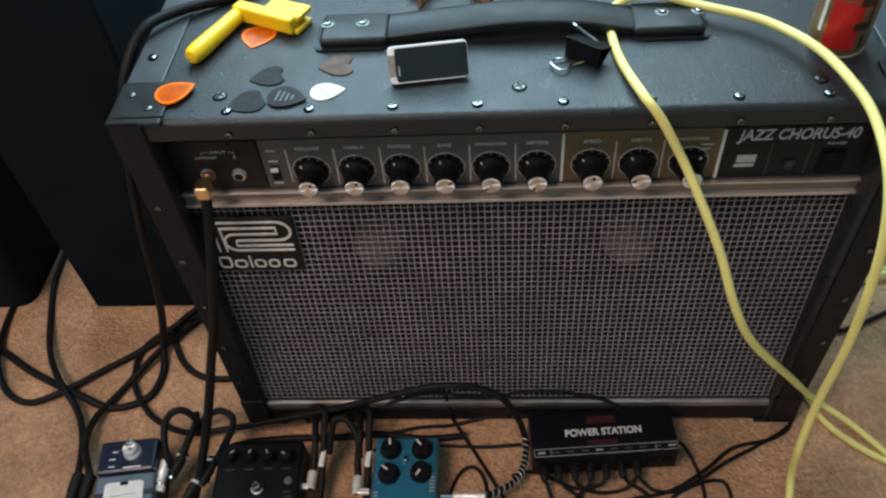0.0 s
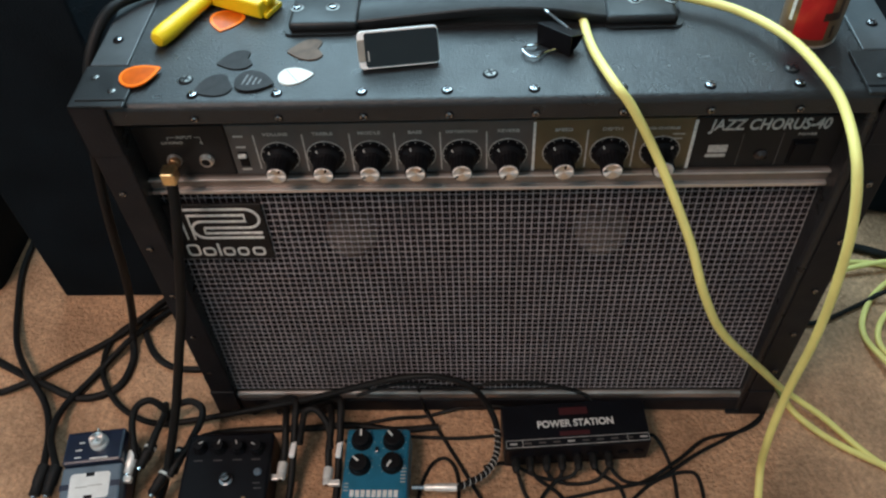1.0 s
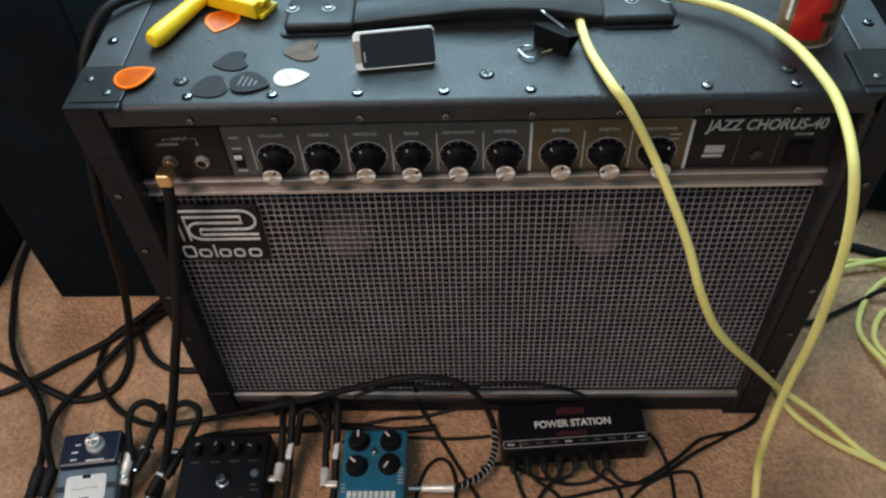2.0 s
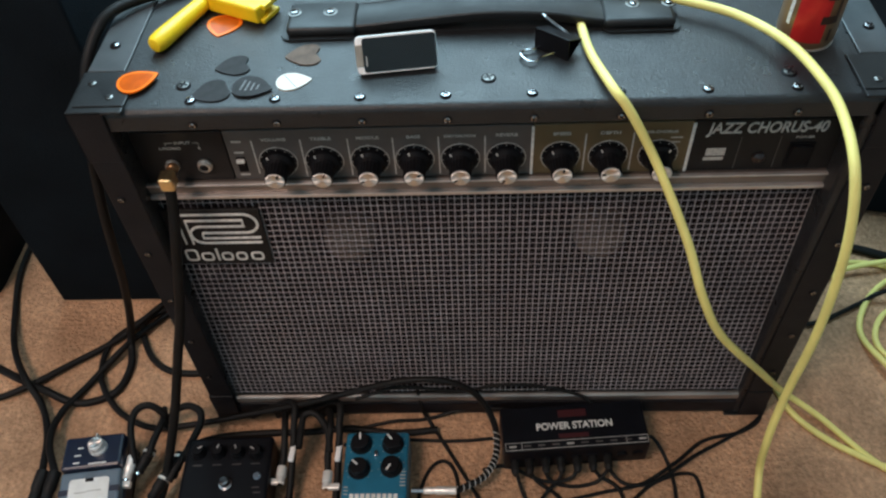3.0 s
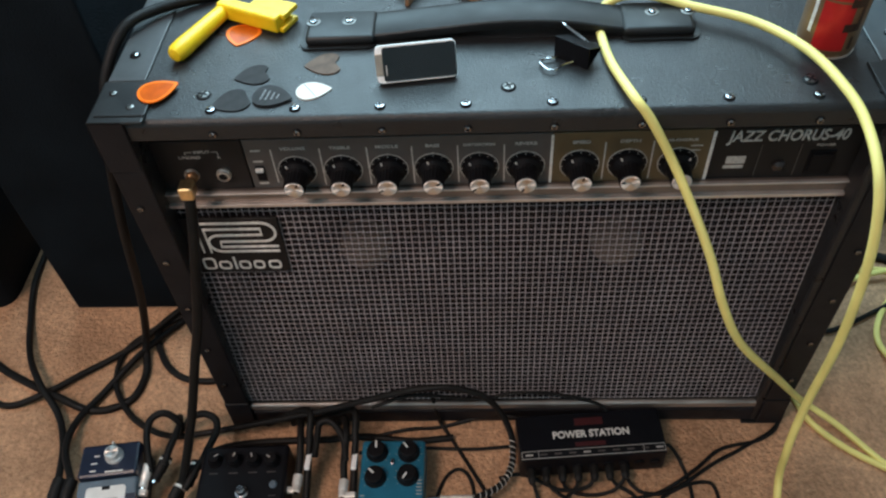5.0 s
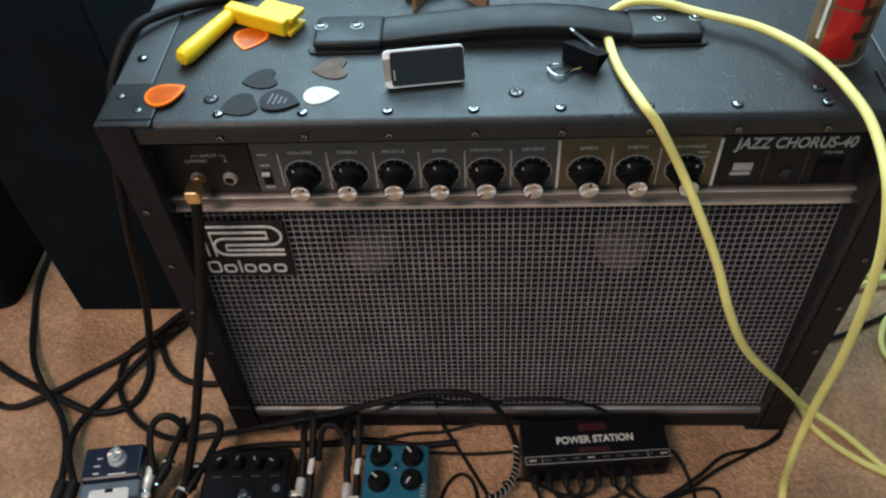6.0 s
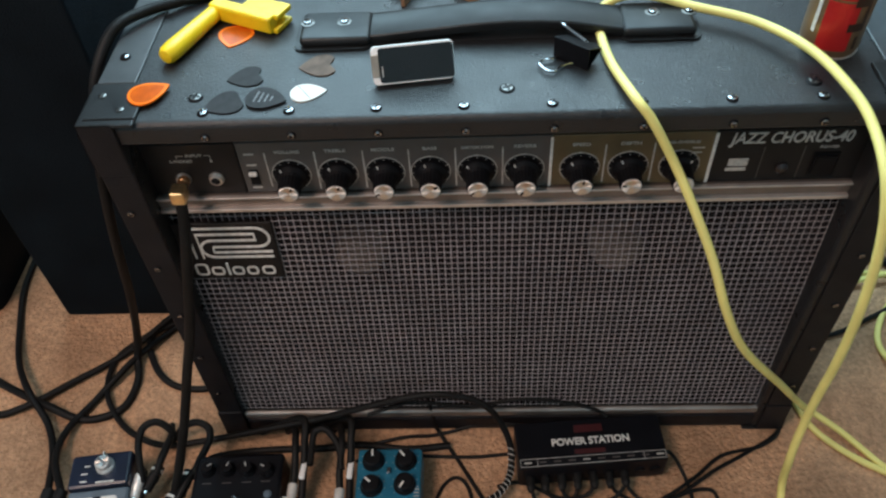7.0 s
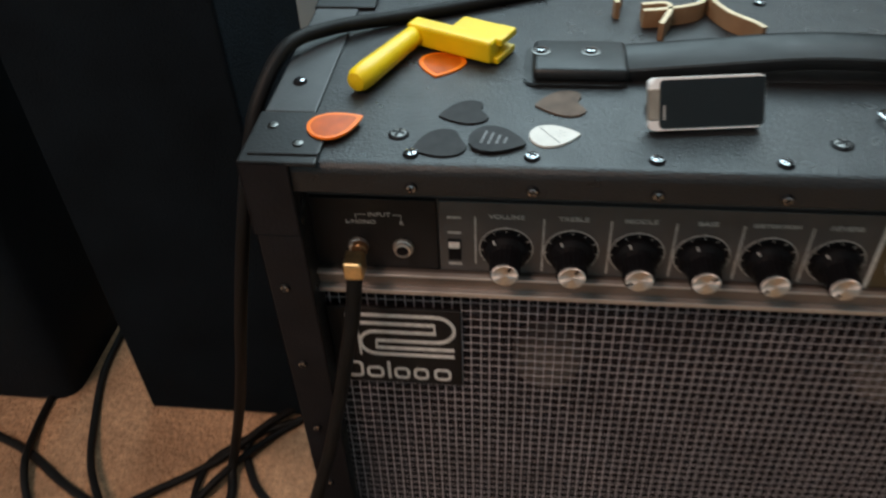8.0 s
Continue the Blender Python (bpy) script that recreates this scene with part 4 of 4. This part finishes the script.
def plug(parent, m, material, length=0.03, r=0.0055, tip=0.012):
    """A jack plug lying along its y axis, its tip towards -y."""
    bm = bmesh.new()
    lathe(bm, [(r * 0.75, 0), (r, 0.001), (r, length * 0.62), (r * 0.86, length * 0.66), (r * 0.86, length), (r * 0.6, length + 0.001)], 18, m @ pose(0, 0, 0, 90))
    body = part("plug", bm, material, parent, smooth=True)
    bm = bmesh.new()
    lathe(bm, [(0.0031, length), (0.0031, length + tip)], 12, m @ pose(0, 0, 0, 90))
    part("plug_tip", bm, CHROME, body)
    return body


NICKEL = mat("bright_nickel_shell", (0.85, 0.83, 0.79), 0.35, 0.4, vary=(120, 0.15))
THICK, THIN = 0.0043, 0.0022
FLOOR_LEADS, DC = "black instrument cables on the carpet", "thin black power leads on the carpet"
Z = THICK
cable([(-0.16, 0.225, TOPZ + Z), (-0.22, 0.195, TOPZ + Z), (-0.268, 0.172, TOPZ + Z + 0.001), (-0.306, 0.148, TOPZ + 0.009), (-0.330, 0.118, TOPZ + 0.010), (-0.345, 0.090, TOPZ - 0.012), (-0.354, 0.073, 0.42), (-0.366, 0.058, 0.36), (-0.388, 0.064, 0.27), (-0.420, 0.088, 0.15), (-0.450, 0.105, 0.05), (-0.459, 0.095, 0.012), (-0.453, 0.062, Z), (-0.463, 0.025, Z), (-0.505, 0.011, Z), (-0.554, 0.027, 0.012), (-0.628, 0.064, Z), (-0.70, 0.106, Z), (-0.80, 0.14, Z)],
      0.0050, RUBBER, "black rubber instrument cable draped over the amplifier's corner", FLOOR_LEADS)
c = cable([(-0.658, 0.28, Z), (-0.654, 0.216, Z), (-0.638, 0.156, Z), (-0.611, 0.09, 0.013), (-0.578, 0.042, 0.02), (-0.543, 0.001, 0.012), (-0.522, -0.041, 0.014), (-0.506, -0.090, 0.026)],
          THICK, RUBBER, "black instrument cable running to a pedal plug", FLOOR_LEADS)
plug(c, low_pose(-0.505, -0.088, 0.0255), RUBBER, 0.036, 0.0075, 0.004)
cable([(-0.36, 0.262, Z), (-0.385, 0.205, Z), (-0.431, 0.157, 0.012), (-0.48, 0.105, 0.006), (-0.536, 0.063, 0.006), (-0.577, 0.032, 0.008), (-0.618, 0.019, Z), (-0.656, 0.039, Z), (-0.681, 0.082, 0.012), (-0.696, 0.135, Z), (-0.700, 0.185, Z), (-0.71, 0.25, Z)],
      THICK, RUBBER, "black instrument cable coiled loosely on the carpet", FLOOR_LEADS)
c = cable([(-0.35, 0.255, Z), (-0.375, 0.195, Z), (-0.427, 0.143, Z), (-0.461, 0.093, 0.013), (-0.498, 0.037, 0.006), (-0.517, -0.007, 0.012), (-0.513, -0.049, 0.022), (-0.490, -0.092, 0.028)],
          THICK, RUBBER, "black instrument cable running to a pedal plug", FLOOR_LEADS)
plug(c, low_pose(-0.490, -0.090, 0.0275), RUBBER, 0.034, 0.0072, 0.004)
cable([(-0.405, 0.165, Z), (-0.452, 0.135, Z), (-0.437, 0.088, Z), (-0.407, 0.059, Z), (-0.369, 0.052, Z), (-0.338, 0.060, Z)],
      THICK, RUBBER, "black instrument cable disappearing beside the amplifier", FLOOR_LEADS)
c = cable([(-0.2728, 0.0005, 0.3840), (-0.2750, -0.005, 0.362), (-0.279, -0.011, 0.338), (-0.300, -0.025, 0.242), (-0.319, -0.035, 0.177), (-0.338, -0.06, 0.104), (-0.362, -0.10, 0.026), (-0.372, -0.135, 0.008), (-0.38, -0.2, Z), (-0.36, -0.28, Z)],
          0.0050, RUBBER, "black instrument cable plugged into the amplifier input", FLOOR_LEADS)
gold = part("plug", bm_box(-0.0062, 0.0062, -0.0055, 0.0085, -0.006, 0.008, bevel=0.0022, segs=3, m=pose(-0.2725, 0.0000, 0.3885)), GOLD, c, "gold right-angle jack plug")
bm = bmesh.new()
lathe(bm, [(0.0052, 0), (0.0052, 0.004), (0.0046, 0.005), (0.0046, 0.010), (0.0058, 0.011), (0.0058, 0.014)], 18, pose(-0.2722, 0.0190, 0.3895) @ FACE)
part("plug_collar", bm, mat("brown_bronze_collar", (0.28, 0.16, 0.08), 0.35, 0.8, vary=(90, 0.2)), gold)

# arch of patch lead in front of the grille, ending in a nickel plug at the teal pedal
c = cable([(-0.442, 0.148, 0.004), (-0.463, 0.131, 0.004), (-0.49, 0.098, 0.004), (-0.486, 0.047, 0.007), (-0.457, 0.005, 0.006), (-0.422, -0.019, 0.009), (-0.389, -0.029, 0.013), (-0.356, -0.026, 0.015), (-0.324, -0.022, 0.018), (-0.279, -0.02, 0.03), (-0.206, -0.02, 0.056), (-0.137, -0.02, 0.086), (-0.097, -0.02, 0.101), (-0.06, -0.021, 0.105), (-0.024, -0.023, 0.090), (-0.003, -0.028, 0.056), (0.008, -0.044, 0.028), (0.006, -0.072, 0.020), (-0.008, -0.096, 0.022), (-0.036, -0.1125, 0.025)],
          0.0038, RUBBER, "black patch cable arching in front of the grille", FLOOR_LEADS)
plug(c, low_pose(-0.037, -0.1125, 0.025, 0, 0, -90), NICKEL, 0.036, 0.0046, 0.014)
# Bright wire wound on to imitate the lead's silver gleam near the plug.
gleam_line = spline([settle(p) for p in ((0.008, -0.044, 0.028), (0.006, -0.072, 0.020), (-0.008, -0.096, 0.022), (-0.036, -0.1125, 0.025))], 40)
coil = []
for i, q in enumerate(gleam_line[:-1]):
    way = (gleam_line[i + 1] - q).normalized()
    side = way.cross(Vector((0, 0, 1))).normalized()
    a = i * 0.75
    coil.append(q + (side * math.cos(a) + side.cross(way) * math.sin(a)) * 0.0039)
bm = bmesh.new()
tube(bm, coil, 0.0004, 2, 6)
part("gleam_wire", bm, NICKEL, c, "silver gleam on the lead, shaped as a thin bright wire", smooth=True)
cable([(-0.15, -0.024, 0.07), (-0.10, -0.012, 0.075), (-0.036, -0.010, 0.062), (0.021, -0.010, 0.076), (0.073, -0.010, 0.066), (0.104, -0.011, 0.052), (0.116, -0.016, 0.044)],
      THIN, RUBBER, "thin black power lead curving over the supply", DC)

# patch leads between the pedals, in pairs, with bright plugs
for x, dx, y in ((-0.2315, 0.004, -0.098), (-0.1795, -0.004, -0.104)):
    c = cable([(x - 0.018, -0.014, 0.016), (x - 0.006, -0.020, 0.036), (x, -0.045, 0.046), (x + dx * 0.3, -0.075, 0.036), (x, y + 0.012, 0.031)], 0.0042, RUBBER, "short black patch lead with a nickel plug", FLOOR_LEADS)
    body = plug(c, low_pose(x, y + 0.012, 0.030, 0, 0, 0), NICKEL, 0.020, 0.0056, 0.002)
    s = 1 if dx < 0 else -1
    part("plug_arm", bm_box(-0.009, 0.009, -0.0032, 0.0032, -0.0032, 0.0032, bevel=0.001, m=low_pose(x + s * 0.006, y - 0.006, 0.030)), NICKEL, body)
    c = cable([(x - 0.05, -0.012, 0.012), (x + 0.004, -0.016, 0.050), (x + 0.010, -0.045, 0.046), (x + 0.010, -0.075, 0.032), (x + 0.009, -0.118, 0.016), (x + 0.004, -0.17, 0.006)], 0.0042, RUBBER, "short black patch lead beside a pedal", FLOOR_LEADS)
    part("cable_sleeve", bm_box(-0.0032, 0.0032, -0.014, 0.014, 0.0, 0.0052, bevel=0.0015, m=low_pose(x + 0.011, -0.072, 0.036, -12)), TUNER_WHITE, c, "white cable tag")
c = cable([(-0.397, -0.086, 0.036), (-0.404, -0.067, 0.04), (-0.412, -0.041, 0.042), (-0.411, -0.022, 0.043), (-0.398, -0.014, 0.042), (-0.384, -0.018, 0.03), (-0.382, -0.025, 0.017)], THICK, RUBBER, "short black patch lead arching up from a nickel plug", FLOOR_LEADS, 8)
body = plug(c, low_pose(-0.402, -0.076, 0.036), NICKEL, 0.027, 0.0060, 0.003)
part("plug_arm", bm_box(-0.010, 0.010, -0.0035, 0.0035, -0.0035, 0.0035, bevel=0.001, m=low_pose(-0.406, -0.1085, 0.034)), NICKEL, body)
for x, y, turn, line in (
    (-0.385, -0.066, -14, [(-0.385, -0.076, 0.035), (-0.383, -0.058, 0.037), (-0.382, -0.036, 0.032), (-0.385, -0.019, 0.022), (-0.391, -0.003, 0.013)]),
    (-0.349, -0.072, -8, [(-0.344, -0.081, 0.034), (-0.338, -0.061, 0.039), (-0.332, -0.037, 0.04), (-0.336, -0.022, 0.041), (-0.351, -0.014, 0.04), (-0.369, -0.014, 0.03), (-0.379, -0.019, 0.018)]),
    (-0.360, -0.098, -20, [(-0.355, -0.105, 0.034), (-0.347, -0.086, 0.038), (-0.34, -0.064, 0.032), (-0.325, -0.046, 0.018), (-0.296, -0.035, 0.007), (-0.258, -0.031, 0.004), (-0.212, -0.030, 0.004), (-0.165, -0.026, 0.004), (-0.110, -0.032, 0.004), (-0.060, -0.028, 0.004)]),
):
    c = cable(line, THICK, RUBBER, "short black patch lead with a black plug", FLOOR_LEADS, 8)
    at = low_pose(x, y + 0.002, 0.032, 0, 0, turn)
    body = plug(c, at, RUBBER, 0.030, 0.0066, 0.004)
    bm = bmesh.new()
    lathe(bm, [(0.0072, 0.0045), (0.0072, 0.0075)], 18, at @ pose(0, 0, 0, 90))
    part("plug_ring", bm, NICKEL, body, "bright metal ring")

cable([(-0.213, -0.07, 0.042), (-0.213, -0.043, 0.045), (-0.211, -0.031, 0.047), (-0.201, -0.029, 0.049), (-0.191, -0.037, 0.048), (-0.182, -0.052, 0.045), (-0.178, -0.074, 0.04)], 0.0040, RUBBER, "short black patch lead arching between two pedals", FLOOR_LEADS, 8)

# thin direct-current leads
for pts in (
    [(-0.17, -0.046, THIN), (-0.135, -0.04, 0.004), (-0.09, -0.040, THIN), (-0.038, -0.042, THIN), (0.014, -0.038, THIN)],
    [(-0.155, -0.025, THIN), (-0.112, -0.017, 0.005), (-0.075, -0.013, THIN), (-0.02, -0.004, 0.012), (0.03, -0.012, 0.02)],
    [(-0.083, 0.0, 0.05), (-0.078, -0.008, 0.018), (-0.072, -0.014, 0.004), (-0.044, -0.059, THIN), (-0.012, -0.115, 0.005), (0.02, -0.165, THIN)],
    [(-0.082, -0.17, THIN), (-0.080, -0.112, THIN), (-0.069, -0.078, THIN), (-0.053, -0.067, THIN), (-0.040, -0.080, THIN), (-0.036, -0.112, THIN), (-0.045, -0.17, THIN)],
    [(0.30, 0.02, THIN), (0.319, -0.009, THIN), (0.295, -0.031, THIN), (0.247, -0.043, THIN), (0.211, -0.07, 0.004), (0.169, -0.095, THIN), (0.125, -0.105, THIN), (0.06, -0.12, THIN)],
    [(0.168, -0.060, 0.022), (0.185, -0.045, 0.016), (0.200, -0.066, THIN), (0.204, -0.103, THIN), (0.198, -0.17, THIN)],
    [(0.140, -0.13, THIN), (0.178, -0.097, THIN), (0.218, -0.083, THIN), (0.232, -0.098, THIN), (0.228, -0.17, THIN)],
    [(0.028, -0.076, 0.022), (0.030, -0.088, 0.012), (0.040, -0.115, THIN), (0.066, -0.15, THIN)],
    [(0.044, -0.076, 0.022), (0.050, -0.092, 0.008), (0.075, -0.110, THIN), (0.105, -0.15, THIN)],
    [(0.062, -0.074, 0.022), (0.066, -0.092, 0.008), (0.090, -0.098, THIN), (0.118, -0.094, 0.005), (0.134, -0.082, 0.02)],
    [(0.079, -0.073, 0.022), (0.078, -0.09, 0.008), (0.058, -0.112, 0.006), (0.03, -0.16, THIN)],
    [(0.114, -0.071, 0.022), (0.120, -0.086, 0.008), (0.144, -0.105, THIN), (0.150, -0.16, THIN)],
    [(0.131, -0.070, 0.022), (0.136, -0.084, 0.008), (0.152, -0.098, 0.007), (0.185, -0.092, THIN), (0.235, -0.062, 0.006), (0.275, -0.040, THIN), (0.318, -0.012, THIN), (0.345, 0.04, THIN)],
    [(0.097, -0.072, 0.022), (0.092, -0.090, 0.010), (0.060, -0.094, 0.007), (0.020, -0.076, 0.007), (-0.008, -0.078, THIN)],
):
    cable(pts, THIN, RUBBER, "thin black power lead on the carpet", DC, 8, sides=8)
for x in (0.028, 0.044, 0.062, 0.079, 0.097, 0.114, 0.131):
    bm = bmesh.new()
    lathe(bm, [(0.0045, 0), (0.005, 0.002), (0.0048, 0.013), (0.003, 0.018)], 12, low_pose(x, -0.0735 + (x - 0.08) * 0.055, 0.022) @ FACE)
    tagged(part("power_plug", bm, RUBBER), "small black barrel plug in the power supply", "plug", "barrel plugs in the power supply")

# black mains lead and dark box beyond the amplifier
cable([(0.33, 0.13, 0.004), (0.396, 0.118, 0.004), (0.429, 0.123, 0.004), (0.487, 0.151, 0.004), (0.517, 0.16, 0.016), (0.62, 0.19, 0.004)], 0.0032, RUBBER, "black mains lead on the carpet", "")
cable([(0.44, 0.262, 0.006), (0.503, 0.242, 0.006), (0.545, 0.225, 0.006), (0.70, 0.16, 0.006)], 0.006, RUBBER, "thick black cable on the carpet", "")
dark = thing("equipment_case", ground(0.676, 0.432, -12), "black covered equipment case standing on the carpet", "case")
part("body", bm_box(-0.16, 0.16, -0.15, 0.15, 0.004, 0.42, bevel=0.008, segs=3), FELT, dark)
for x in (-0.13, 0.13):
    bm = bmesh.new()
    lathe(bm, [(0.014, 0), (0.014, 0.006)], 12, pose(x, -0.12, 0))
    part("foot", bm, RUBBER, dark)

# yellow extension cord
YR = 0.0038
cable([(0.082, 0.130, TOPZ + YR), (0.079, 0.115, TOPZ + YR), (0.079, 0.09, TOPZ + YR), (0.083, 0.055, TOPZ + YR), (0.094, 0.008, TOPZ + 0.007), (0.106, -0.003, 0.460), (0.125, -0.010, 0.428), (0.143, -0.029, 0.396), (0.162, -0.053, 0.357), (0.178, -0.072, 0.314), (0.204, -0.076, 0.263), (0.265, -0.056, 0.172), (0.312, -0.020, 0.085), (0.350, 0.004, 0.022), (0.386, -0.019, 0.008), (0.43, -0.07, YR), (0.50, -0.13, YR)],
      YR, YELLOW_SHEATH, "pale yellow extension cord hanging over the amplifier", "yellow cords", name="extension_cord", sides=14)
cable([(0.082, 0.130, TOPZ + YR), (0.088, 0.134, TOPZ + 0.008), (0.102, 0.134, TOPZ + 0.015), (0.125, 0.131, TOPZ + 0.016), (0.155, 0.121, TOPZ + 0.012), (0.202, 0.095, TOPZ + 0.012), (0.232, 0.050, TOPZ + 0.015), (0.247, 0.002, 0.479), (0.253, -0.032, 0.473), (0.253, -0.072, 0.459), (0.257, -0.093, 0.419), (0.261, -0.103, 0.359), (0.265, -0.105, 0.292), (0.264, -0.108, 0.219), (0.261, -0.121, 0.15), (0.265, -0.139, 0.084), (0.22, -0.30, 0.10), (0.26, -0.36, YR), (0.36, -0.38, YR)],
      YR, YELLOW_SHEATH, "pale yellow extension cord looping down in front", "yellow cords", name="extension_cord", sides=14)
cable([(0.32, 0.085, YR), (0.344, 0.027, YR), (0.354, -0.006, YR), (0.375, -0.033, YR), (0.407, -0.058, YR), (0.46, -0.085, YR), (0.54, -0.10, YR)],
      YR, YELLOW_SHEATH, "pale yellow extension cord lying on the carpet", "yellow cords", name="extension_cord", sides=14)
cable([(0.39, 0.200, YR), (0.456, 0.211, YR), (0.499, 0.218, YR), (0.545, 0.206, YR), (0.60, 0.16, YR), (0.62, 0.10, YR), (0.58, 0.04, YR), (0.52, 0.04, YR), (0.485, 0.085, YR), (0.51, 0.133, YR), (0.56, 0.14, YR)],
      YR, YELLOW_SHEATH, "pale yellow extension cord coiled on the carpet", "yellow cords", name="extension_cord", sides=14)
cable([(0.38, 0.165, YR), (0.443, 0.190, YR), (0.487, 0.203, 0.012), (0.55, 0.21, 0.016), (0.60, 0.20, 0.010), (0.56, 0.196, 0.007), (0.522, 0.180, YR), (0.488, 0.145, YR), (0.470, 0.101, YR), (0.480, 0.047, 0.016), (0.52, -0.01, YR), (0.60, -0.03, YR)],
      YR, YELLOW_SHEATH, "pale yellow extension cord coiled on the carpet", "yellow cords", name="extension_cord", sides=14)
